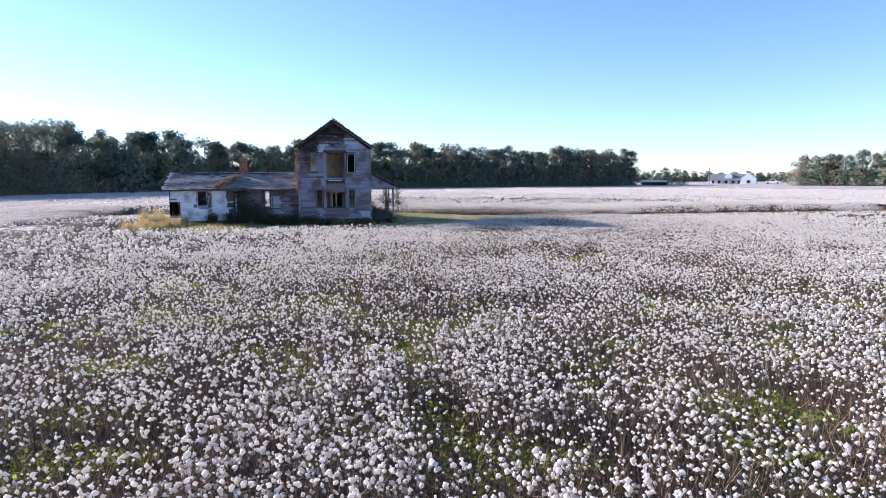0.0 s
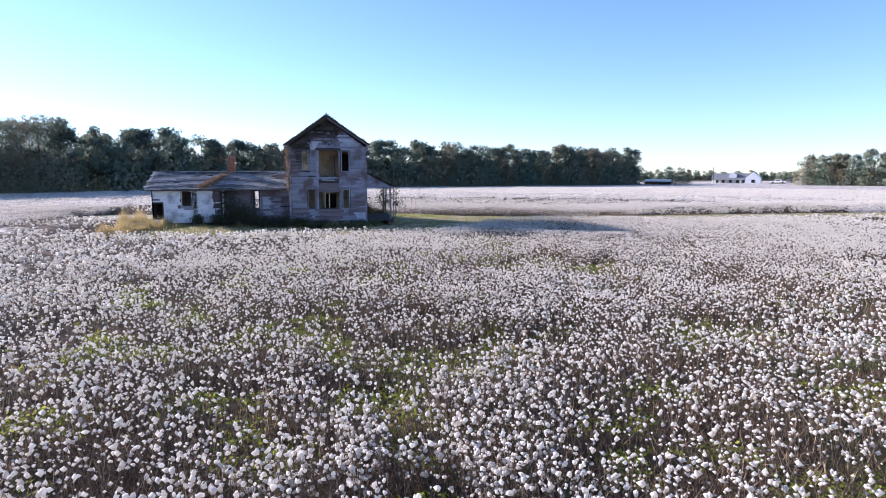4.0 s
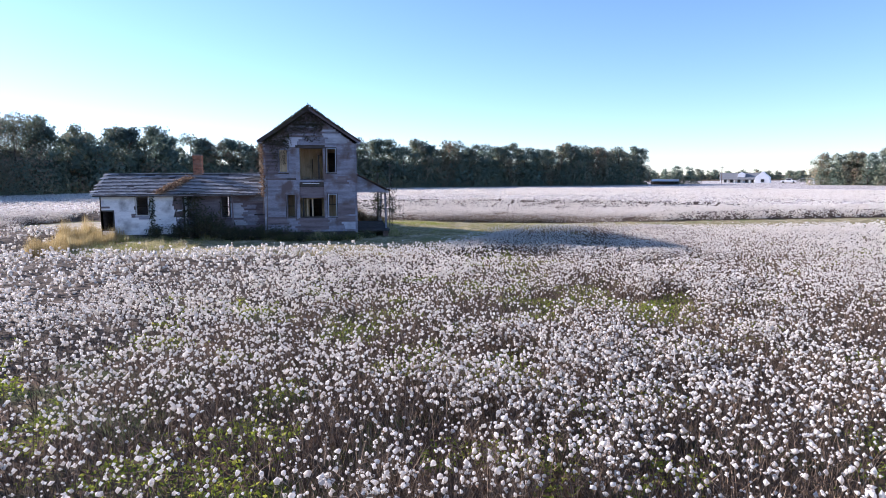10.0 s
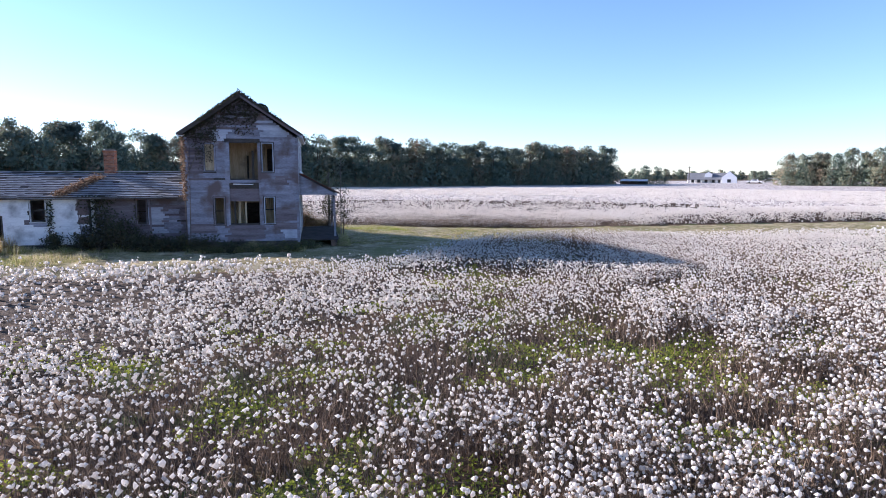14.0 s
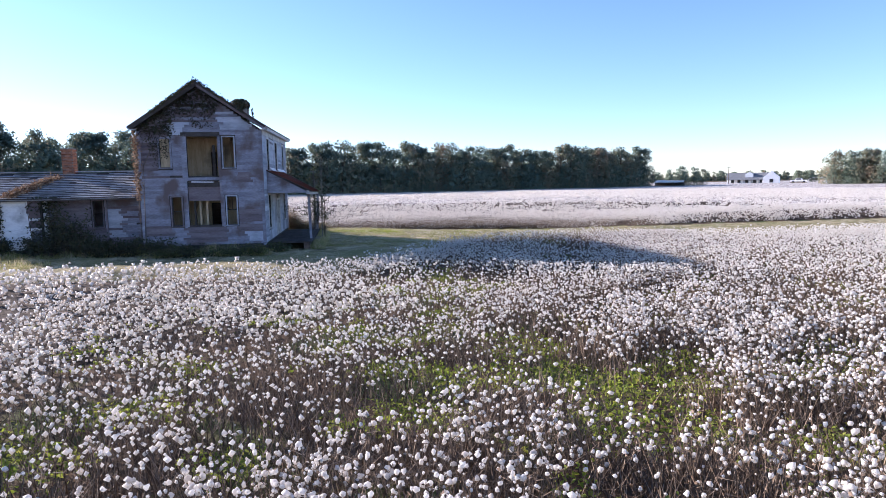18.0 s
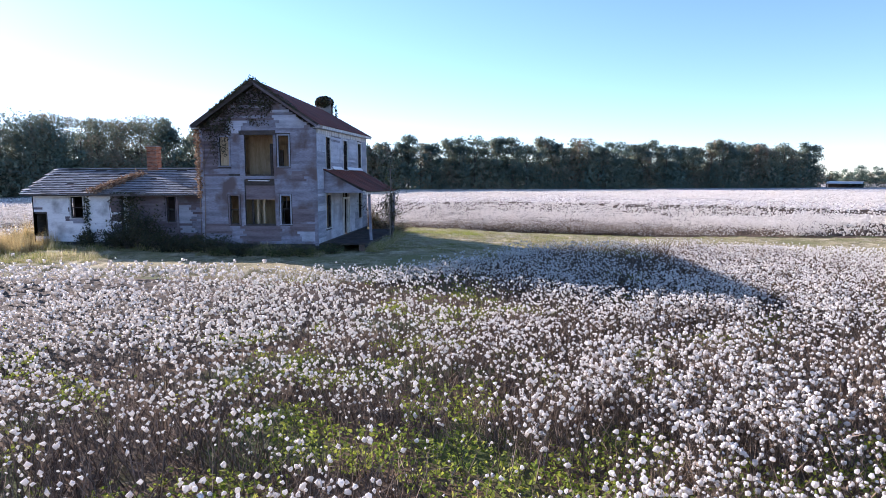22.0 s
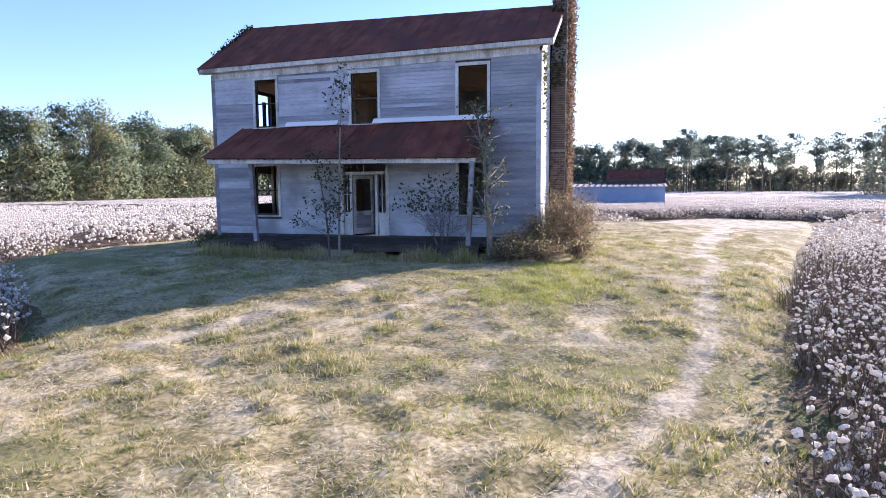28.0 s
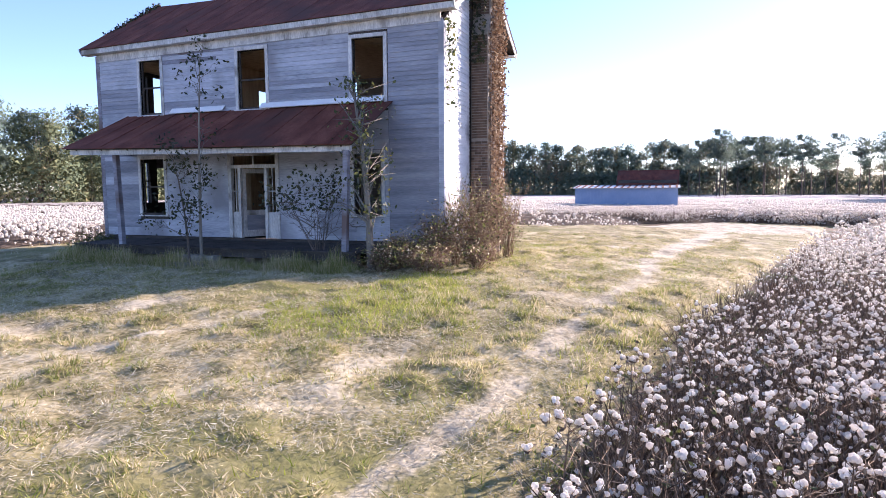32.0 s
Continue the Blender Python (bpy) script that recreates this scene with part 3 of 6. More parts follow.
stuff("cotton_bolls", *near_b, BOLL, cotton_field, "open white cotton bolls", True)
stuff("cotton_bolls", *joined(mid_b, mid2_b, mid3_b, far_b, dist_b, verge_b), BOLL, cotton_field, "open white cotton bolls", True)
# stalks: a twig down from many bolls, and bare side twigs
def stalks(p, share, extra):
    p = p[RNG.rand(len(p)) < share]
    foot = p.copy()
    foot[:, :2] += RNG.normal(0, 0.13, (len(p), 2))
    foot[:, 2] *= RNG.uniform(0.0, 0.55, len(p))
    top = p - (0, 0, 0.02)
    sets = [spikes(foot, top, RNG.uniform(0.004, 0.009, len(p)))]
    for _ in range(extra):
        a = foot + (top - foot) * RNG.uniform(0.3, 0.9, (len(p), 1))
        b = a + np.stack([RNG.normal(0, 0.16, len(p)), RNG.normal(0, 0.16, len(p)), RNG.uniform(-0.05, 0.25, len(p))], 1)
        sets.append(slivers(a, b, 0.006))
    return joined(*sets)


belt = bolls(65000, (-45, -28.5, 0, 34), 30, 75, 0.25, 0.045, (TET_V, TET_F))
back = bolls(48000, (-78, -45, 0, 48), 30, 95, 0.15, 0.085, (TET_V, TET_F))
stuff("cotton_bolls", *joined(belt[0], back[0]), BOLL, cotton_field, "open white cotton bolls", True)
bur = near_p[RNG.rand(len(near_p)) < 0.95]
stuff("cotton_burrs", *leaves(bur + RNG.normal(size=bur.shape) * 0.02 - (0, 0, 0.008), 0.032), TWIG, cotton_field, "dry brown opened burrs")
stuff("cotton_stalks", *joined(stalks(belt[1], 0.8, 3), stalks(near_p, 0.4, 4), stalks(mid_p, 0.3, 2)), TWIG, cotton_field, "dry brown cotton stalks")
# bare brown stalks in the gaps, and low green weeds
x, y = scatter(900000, -20, 42, -50, 36)
d = away(NEAR, x, y)
ok = (d < 16) & field(x, y) & (RNG.rand(len(x)) < np.clip(1.4 - d / 8, 0.22, 1) * (1 - 0.85 * green(x, y)))
x, y = x[ok], y[ok]
a = np.stack([x, y, 0 * x], 1)
b = a + np.stack([RNG.normal(0, 0.22, len(x)), RNG.normal(0, 0.22, len(x)), RNG.uniform(0.1, 0.8, len(x))], 1)
stuff("bare_stalks", *slivers(a, b, 0.011), TWIG, cotton_field, "bare brown stalks in the gaps")
x, y = scatter(1300000, -20, 42, -47, 36)
ok = (away(NEAR, x, y) < 16) & field(x, y) & (((RNG.rand(len(x)) < green(x, y)) & (y < -3)) | (np.hypot((x - 15.6) * 0.8, y - 4.0) < 2.4 * patchy(x, y, 1.2)))
x, y = x[ok], y[ok]
a = np.stack([x, y, RNG.uniform(0.03, 0.12, len(x)) + 0.26 * patchy(x, y, 0.35) * RNG.rand(len(x))], 1)
weeds = new("weeds", triangles("weeds", *leaves(a, 0.044, 0.3), [WEED]))
tagged(weeds, "patches of green weeds growing among the cotton", "weeds", kind="stuff")


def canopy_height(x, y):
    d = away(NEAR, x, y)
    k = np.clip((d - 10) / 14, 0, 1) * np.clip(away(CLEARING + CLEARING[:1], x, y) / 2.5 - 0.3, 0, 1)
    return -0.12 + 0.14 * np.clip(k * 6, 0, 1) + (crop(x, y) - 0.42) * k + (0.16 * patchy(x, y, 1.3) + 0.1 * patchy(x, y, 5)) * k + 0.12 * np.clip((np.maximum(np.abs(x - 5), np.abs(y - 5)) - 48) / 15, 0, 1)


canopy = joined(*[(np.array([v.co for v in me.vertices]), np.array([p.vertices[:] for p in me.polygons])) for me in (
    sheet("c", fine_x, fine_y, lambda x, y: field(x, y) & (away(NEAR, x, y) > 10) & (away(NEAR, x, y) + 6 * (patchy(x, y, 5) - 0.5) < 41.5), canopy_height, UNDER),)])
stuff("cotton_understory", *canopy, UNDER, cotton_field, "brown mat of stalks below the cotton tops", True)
ring_x, ring_y = np.arange(-200, 330, 5.0), np.arange(-160, 300, 5.0)
outer = sheet("o", fine_x, fine_y, lambda x, y: field(x, y) & (away(NEAR, x, y) + 6 * (patchy(x, y, 5) - 0.5) > 40), canopy_height, CANOPY)
ring = sheet("r", ring_x, ring_y, lambda x, y: ~((np.abs(x - 5) < 62) & (np.abs(y - 5) < 62)) & ~inside(CLEARING, x, y) & (x < 1e9),
             lambda x, y: 0.66 + 0.12 * patchy(x, y, 9), CANOPY)
stuff("cotton_canopy", *joined(*[(np.array([v.co for v in me.vertices]), np.array([p.vertices[:] for p in me.polygons])) for me in (outer, ring)]), CANOPY, cotton_field, "cotton tops seen as one mass", True)

# grass on the yard: upright blades in soft tufts and straw lying flat
def blades(n, box, share, lean, tall, width=0.006):
    x, y = scatter(n, *box)
    u, v = (x - box[0]) / (box[1] - box[0]) - 0.5, (y - box[2]) / (box[3] - box[2]) - 0.5
    rim = (np.hypot(u, v) < 0.32 + 0.2 * patchy(x, y, 0.9)) | (share < 1) | (box[3] - box[2] < 2) | (box[1] - box[0] < 2)
    ok = rim & inside(CLEARING, x, y) & (RNG.rand(n) < share + 0.7 * patchy(x, y, 0.8)) & (RNG.rand(n) > wear(x, y) * 1.15) & ((x > -14) | (wear(x + 1.5, y) < 0.3))
    x, y = x[ok], y[ok]
    a = np.stack([x, y, yard_height(x, y) - 0.02], 1)
    h = tall * (0.35 + 0.9 * patchy(x, y, 0.5) ** 2) * RNG.uniform(0.3, 1, len(x))
    b = a + np.stack([RNG.normal(0, lean, len(x)), RNG.normal(0, lean, len(x)), h], 1)
    return slivers(a, b, width)


def tufts(n, box, each, spread):
    x, y = scatter(n, *box)
    ok = inside(CLEARING, x, y) & (RNG.rand(n) < 0.2 + 1.3 * hummock(x, y)) & (wear(x, y) < 0.5)
    x, y = x[ok], y[ok]
    tall = np.repeat(RNG.uniform(0.04, 0.13, len(x)) * (0.5 + patchy(x, y + 40, 2.5)), each)
    x, y = np.repeat(x, each), np.repeat(y, each)
    a = np.stack([x + RNG.normal(0, spread * 0.6, len(x)), y + RNG.normal(0, spread * 0.6, len(x)), 0 * x], 1)
    a[:, 2] = yard_height(a[:, 0], a[:, 1]) - 0.02
    b = a + np.stack([RNG.normal(0, spread * 0.7, len(x)), RNG.normal(0, spread * 0.7, len(x)), tall * RNG.uniform(0.4, 1, len(x))], 1)
    return slivers(a, b, RNG.uniform(0.005, 0.011, len(x)))


grass = new("grass_blades", triangles("grass_blades", *joined(blades(260000, (2, 26, 1.5, 18), 0.45, 0.055, 0.1, 0.006), tufts(15000, (2, 26, 1.5, 18), 26, 0.085), tufts(6000, (-12, 2, 12, 20), 14, 0.13), tufts(2500, (-20, -16.8, -4.5, 9), 16, 0.15), blades(150000, (-30, 40, -9, 27), 0.35, 0.08, 0.17), blades(12000, (2.2, 2.9, 1, 10.6), 1, 0.1, 0.6), blades(9000, (-6, 0.3, -0.9, -0.1), 1, 0.1, 0.7),
    blades(9000, (-17.5, -6, 0.4, 1.7), 1, 0.1, 0.7), blades(12000, (-18, -9, -4.5, -0.5), 1, 0.1, 0.55, 0.008)), [STRAW]))
tagged(grass, "dry straw-coloured grass blades over the yard", "grass", kind="stuff")
tall_grass = new("tall_dry_grass", triangles("tall_dry_grass", *joined(blades(60000, (-21.5, -14.5, -5.5, 4.5), 1, 0.13, 1.25, 0.009), blades(14000, (-19.0, -16.7, -1.0, 4.0), 1, 0.12, 1.9, 0.009)), [GOLDGRASS]))
tagged(tall_grass, "tall golden dry grass standing at the wing corner", "grass", kind="stuff")
x, y = scatter(420000, 0, 26, 1.5, 18)
ok = inside(CLEARING, x, y) & (0.8 * patchy(x + 4, y, 1.1) + 0.7 * patchy(x, y, 0.3) + 0.4 * RNG.rand(len(x)) + 0.5 * wear(x, y) - 0.4 * hummock(x, y) > 0.95)
x, y = x[ok], y[ok]
a = np.stack([x, y, yard_height(x, y) + RNG.uniform(0.0, 0.035, len(x))], 1)
turn, reach = RNG.uniform(0, 6.28, len(x)), RNG.uniform(0.04, 0.12, len(x))
b = a + np.stack([np.cos(turn) * reach, np.sin(turn) * reach, RNG.normal(0.012, 0.02, len(x))], 1)
straw = new("lying_straw", triangles("lying_straw", *slivers(a, b, RNG.uniform(0.003, 0.006, len(x))), [PALESTRAW]))
tagged(straw, "pale dead straw lying flat across the mown yard", "straw", kind="stuff")
x, y = scatter(160000, -6, 20, 7, 18)
ok = inside(CLEARING, x, y) & (RNG.rand(len(x)) > wear(x, y) * 1.2) & (np.hypot((x - 5.2) / 4.2, (y - 12.7) / 1.5) + 0.5 * patchy(x, y, 0.7) < 1.0 + 0.35 * (patchy(x + 11, y, 1.6) > 0.72) + 3.0 * (RNG.rand(len(x)) < 0.3 * hummock(x + 7, y)) * (y > 11))
x, y = x[ok], y[ok]
a = np.stack([x, y, yard_height(x, y) - 0.01], 1)
b = a + np.stack([RNG.normal(0, 0.05, len(x)), RNG.normal(0, 0.05, len(x)), RNG.uniform(0.04, 0.13, len(x))], 1)
tuft = new("green_grass", triangles("green_grass", *slivers(a, b, 0.006), [WEED]))
tagged(tuft, "fresh green grass patch beside the house corner", "grass", kind="stuff")

# ---- woods ----
def unit(v):
    return v / (np.linalg.norm(v, axis=1, keepdims=True) + 1e-9)


def sprays(rng, centres, size, outward):
    """Ragged single-triangle sprays of foliage, shaded as soft masses: vertices, faces and outward normals."""
    n = len(centres)
    v = centres[:, None] + rng.uniform(-1.7, 1.7, (n, 3, 3)) * (size * rng.uniform(0.5, 1.2, (n, 1, 1)))
    # wind each spray so that it faces out of the crown
    turned = (np.cross(v[:, 1] - v[:, 0], v[:, 2] - v[:, 0]) * outward).sum(1) < 0
    v[turned] = v[turned][:, ::-1]
    return v.reshape(-1, 3), np.arange(3 * n).reshape(-1, 3), np.repeat(outward, 3, 0)


def broadleaf(rng, h, w, n=1300, fine=1.0):
    """Sprays of leaves on a crown of uneven lobes, and a forked trunk."""
    k = 17
    lobes = rng.normal(size=(k, 3))
    lobes /= np.linalg.norm(lobes, axis=1, keepdims=True)
    lobes = lobes * rng.uniform(0.62, 0.78, (k, 1)) * (w * 0.46, w * 0.46, h * 0.4) + (0, 0, h * 0.6)
    size = rng.uniform(0.15, 0.21, k) * w
    which = rng.randint(0, k, n)
    d = rng.normal(size=(n, 3))
    d /= np.linalg.norm(d, axis=1, keepdims=True)
    c = lobes[which] + d * size[which][:, None] * rng.uniform(0.4, 1.1, (n, 1)) * (1, 1, 0.8)
    m = int(n * 0.6)
    turn, off = rng.uniform(0, 6.283, m), w * 0.6 * np.sqrt(rng.rand(m))
    skirt = np.stack([np.cos(turn) * off, np.sin(turn) * off, rng.uniform(0, h * 0.45, m)], 1)
    a = [np.zeros(3)] + [np.array((0, 0, h * q)) for q in (0.25, 0.3, 0.36, 0.42, 0.5)]
    b = [np.array((0, 0, h * 0.85))] + [lobes[i] for i in range(5)]
    out_c = d * 0.7 + unit(c - (0, 0, h * 0.5)) + rng.normal(size=(n, 3)) * 0.25
    out_s = unit(skirt * (1, 1, 0)) + (0, 0, 0.4) + rng.normal(size=(m, 3)) * 0.25
    (v1, f1, n1), (v2, f2, n2) = sprays(rng, c, 0.028 * w * fine, unit(out_c)), sprays(rng, skirt, 0.036 * w * fine, unit(out_s))
    return joined((v1, f1), (v2, f2)) + (np.concatenate([n1, n2]),), spikes(np.array(a), np.array(b), np.array([0.03 * w] + [0.013 * w] * 5))


def pine(rng, h, n=1500, low=0.56):
    k = 26
    z = np.sort(rng.uniform(low, 0.97, k)) * h
    ang = rng.uniform(0, 6.28, k)
    reach = np.sin(np.clip((1.06 - z / h) * 4.2, 0, 1.57)) * h * 0.17 * rng.uniform(0.6, 1.15, k) + 0.3
    tip = np.stack([np.cos(ang) * reach, np.sin(ang) * reach, z + 0.2], 1)
    which = rng.randint(0, k, n)
    c = tip[which] * np.concatenate([np.repeat(rng.uniform(0.3, 1.0, (n, 1)), 2, 1), np.ones((n, 1))], 1) + rng.normal(size=(n, 3)) * (0.4, 0.4, 0.28)
    base = np.stack([0 * z, 0 * z, z - 0.5], 1)
    return sprays(rng, c, 0.17, unit(unit(c - (0, 0, h * 0.62)) + (0, 0, 0.3))), spikes(np.concatenate([[np.zeros(3)], base]), np.concatenate([[np.array((0, 0, h * 0.93))], tip]), np.array([0.014 * h] + [0.004 * h] * k))


WR = np.random.RandomState(3)
TREES = [broadleaf(WR, 11.5, 7, 1800, 0.92), broadleaf(WR, 12.5, 7.5, 1800, 0.92), broadleaf(WR, 10.8, 6.5, 1800, 0.92), broadleaf(WR, 12, 6, 1800, 0.92), pine(WR, 13.5), pine(WR, 14.5)]
FULL_TREES = TREES[:4] + [pine(WR, 10.4, 1900, 0.22), pine(WR, 10.8, 1900, 0.26)]

EDGE_TREES = [broadleaf(WR, 11.5, 8, 4600, 0.5), broadleaf(WR, 12, 9, 4600, 0.5), broadleaf(WR, 11, 7.5, 4600, 0.5), broadleaf(WR, 12, 7.5, 4600, 0.5), pine(WR, 10.8, 2600, 0.3), pine(WR, 11.2, 2600, 0.35)]
NEAR_TREES = [broadleaf(WR, 11.5, 8, 5600, 0.46), broadleaf(WR, 12, 9, 5600, 0.46), broadleaf(WR, 11, 7.5, 5600, 0.46), broadleaf(WR, 12, 7.5, 5600, 0.46), pine(WR, 10.4, 3400, 0.2), pine(WR, 10.8, 3400, 0.24)]


def woods(name, line, rows, gap, low, high, label, pines=0.3, trees=TREES, leaf=WOODS):
    vs, fs, idx, ns, n = [], [], [], [], 0
    for (x0, y0), (x1, y1) in zip(line, line[1:]):
        length = math.hypot(x1 - x0, y1 - y0)
        nx, ny = -(y1 - y0) / length, (x1 - x0) / length
        for r in range(rows):
            for k in range(int(length / gap)):
                u = (k + WR.uniform(0, 1)) * gap / length
                off = r * gap * 1.0 + WR.uniform(-1, 1) * gap * 0.4
                px, py = x0 + (x1 - x0) * u + nx * off, y0 + (y1 - y0) * u + ny * off
                kind = WR.randint(4, 6) if WR.rand() < pines else WR.randint(0, 4)
                s = WR.uniform(low, high)
                a = WR.uniform(0, 6.28)
                rot = np.array([(math.cos(a), -math.sin(a), 0), (math.sin(a), math.cos(a), 0), (0, 0, 1)]) * s
                for part_no, (v, f, *soft) in enumerate(trees[kind]):
                    vs.append(v @ rot.T + (px, py, 0))
                    ns.append((soft[0] if soft else unit(v * (1, 1, 0) + 1e-3)) @ rot.T / s)
                    fs.append(f + n)
                    idx.append(np.full(len(f), (2 if part_no else (1 if kind > 3 else 0))))
                    n += len(v)
    me = triangles(name, np.concatenate(vs), np.concatenate(fs), [leaf, PINE, BARK], np.concatenate(idx), True)
    me.normals_split_custom_set_from_vertices(np.concatenate(ns).astype(np.float32))
    return tagged(new(name, me), label, "woods", kind="stuff")


woods("woods_north", [(-62, 100), (-46, 124)], 2, 3.2, 1.38, 1.56, "tall mixed woods at the corner of the field", 0.15, FULL_TREES)
woods("woods_north", [(-46, 124), (-42, 130), (20, 154), (79, 174), (117, 187)], 2, 2.7, 1.2, 1.44, "mixed autumn woods at the far field edge", 0.2, FULL_TREES)
woods("woods_near", [(-90, 53), (-84, 76)], 2, 3.6, 1.32, 1.54, "dark mixed woods close beside the field", 0.12, NEAR_TREES)
woods("woods_near", [(-84, 76), (-62, 100)], 2, 3.6, 1.42, 1.62, "dark mixed woods close beside the field", 0.12, NEAR_TREES)
woods("woods_west", [(-150, -50), (-168, -20), (-172, 30), (-170, 44)], 2, 3.4, 1.28, 1.5, "solid line of woods beyond the barn", 0.15, FULL_TREES)
woods("woods_west", [(-170, 44), (-156, 75), (-134, 94), (-98, 92)], 2, 3.8, 0.75, 0.98, "low undergrowth below open pines", 0.0)
woods("woods_south", [(-30, -80), (-60, -74), (-105, -76), (-150, -52)], 2, 3.5, 1.26, 1.5, "mixed green woods with pines behind the field", 0.35, EDGE_TREES, GREENWOODS)
woods("woods_east", [(164, 155), (192, 120), (280, 72)], 2, 4.2, 1.1, 1.25, "green woods beyond the cotton field", 0.0, FULL_TREES)
FAR_TREES = [broadleaf(WR, 11, 10, 240, 2.3), broadleaf(WR, 10, 11, 240, 2.3), broadleaf(WR, 11.5, 9, 240, 2.3), broadleaf(WR, 10.5, 10, 240, 2.3), pine(WR, 12), pine(WR, 12)]
woods("woods_horizon", [(160, 520), (420, 400), (600, 250)], 2, 6.5, 0.62, 0.8, "low line of trees on the horizon", 0.0, FAR_TREES)

# ---- farmhouse ----
LEN, DEEP, EAVE, RIDGE, FLOOR = 11.88, 5.9, 6.28, 8.5, 0.58
house = thing("farmhouse", (-2.95, 5.9, 0), "abandoned two-storey farmhouse with weathered white clapboards and a rusted roof", "house")


def wall_shape(origin, u, inward, length, z0, z1, holes, thick):
    """A wall with openings cut through it: u along it, inward through it."""
    us = sorted({0.0, length, *(h[i] for h in holes for i in (0, 1))})
    zs = sorted({z0, z1, *(h[i] for h in holes for i in (2, 3))})
    s, o, u, n = Shape(), Vector(origin), Vector(u), Vector(inward)
    m = Matrix((tuple(u) + (0,), tuple(n) + (0,), (0, 0, 1, 0), (0, 0, 0, 1))).transposed()
    m.translation = o
    for a, b in zip(us, us[1:]):
        for c, d in zip(zs, zs[1:]):
            mu, mz = (a + b) / 2, (c + d) / 2
            if not any(h[0] < mu < h[1] and h[2] < mz < h[3] for h in holes):
                s.box(a, b, 0, thick, c, d, m)
    return s.weld(), m


def gable(s, m, length, z0, z1, thick):
    p = [m @ Vector(q) for y in (0, thick) for q in ((0, y, z0), (length, y, z0), (length / 2, y, z1))]
    return s.add(p, [(0, 1, 2), (5, 4, 3), (0, 3, 4, 1), (1, 4, 5, 2), (2, 5, 3, 0)])


LAP = 0.125
lap_shape = Shape().add([(0, 0.0, 0), (1, 0.0, 0), (1, -0.024, 0), (0, -0.024, 0), (0, 0.004, LAP + 0.02), (1, 0.004, LAP + 0.02), (1, -0.006, LAP + 0.02), (0, -0.006, LAP + 0.02)],
                        [(0, 1, 2, 3), (4, 7, 6, 5), (3, 2, 6, 7), (0, 4, 5, 1), (0, 3, 7, 4), (1, 5, 6, 2)])
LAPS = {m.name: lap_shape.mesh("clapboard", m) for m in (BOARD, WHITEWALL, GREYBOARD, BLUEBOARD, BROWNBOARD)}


def clapboards(parent, m, length, z0, z1, holes, rng, rise=None, lost=0.03, mat=BOARD, trim=0.11, longest=3.6, patches=()):
    z = z0
    while z < z1 - 0.05:
        lo, hi = trim, length - trim
        if rise and z > rise[0]:
            k = (z + LAP - rise[0]) / (rise[1] - rise[0]) * length / 2
            lo, hi = k, length - k
        cuts = sorted((h[0] - 0.1, h[1] + 0.1) for h in holes if h[2] - 0.1 < z + LAP * 0.6 and h[3] + 0.1 > z + LAP * 0.4)
        at, spans = lo, []
        for c0, c1 in cuts:
            spans.append((at, min(c0, hi)))
            at = max(at, c1)
        spans.append((at, hi))
        for a, b in spans:
            while b - a > 0.08:
                e = b if b - a < longest else a + rng.uniform(1.6, longest)
                edges = [p + rng.normal(0, 0.1) for q in patches if q[2] < z < q[3] for p in q[:2] if a + 0.25 < p < e - 0.25]
                e = min([e] + edges)
                wood = ([q[4] for q in patches if q[0] - 0.1 < (a + e) / 2 < q[1] + 0.1 and q[2] < z < q[3] and rng.rand() < 0.85] or [mat])[0]
                if rng.rand() > lost:
                    tilt = rng.normal(0, 0.25) if rng.rand() > 0.06 else rng.normal(0, 1.0)
                    piece("clapboard", LAPS[wood.name], m @ pose(a, -0.003 - 0.004 * rng.rand(), z, 0, -min(1.5, max(-1.5, tilt / max(1, e - a))), 0) @ Matrix.Diagonal((e - a - 0.004, 1, 1, 1)), parent)
                a = e
        z += LAP


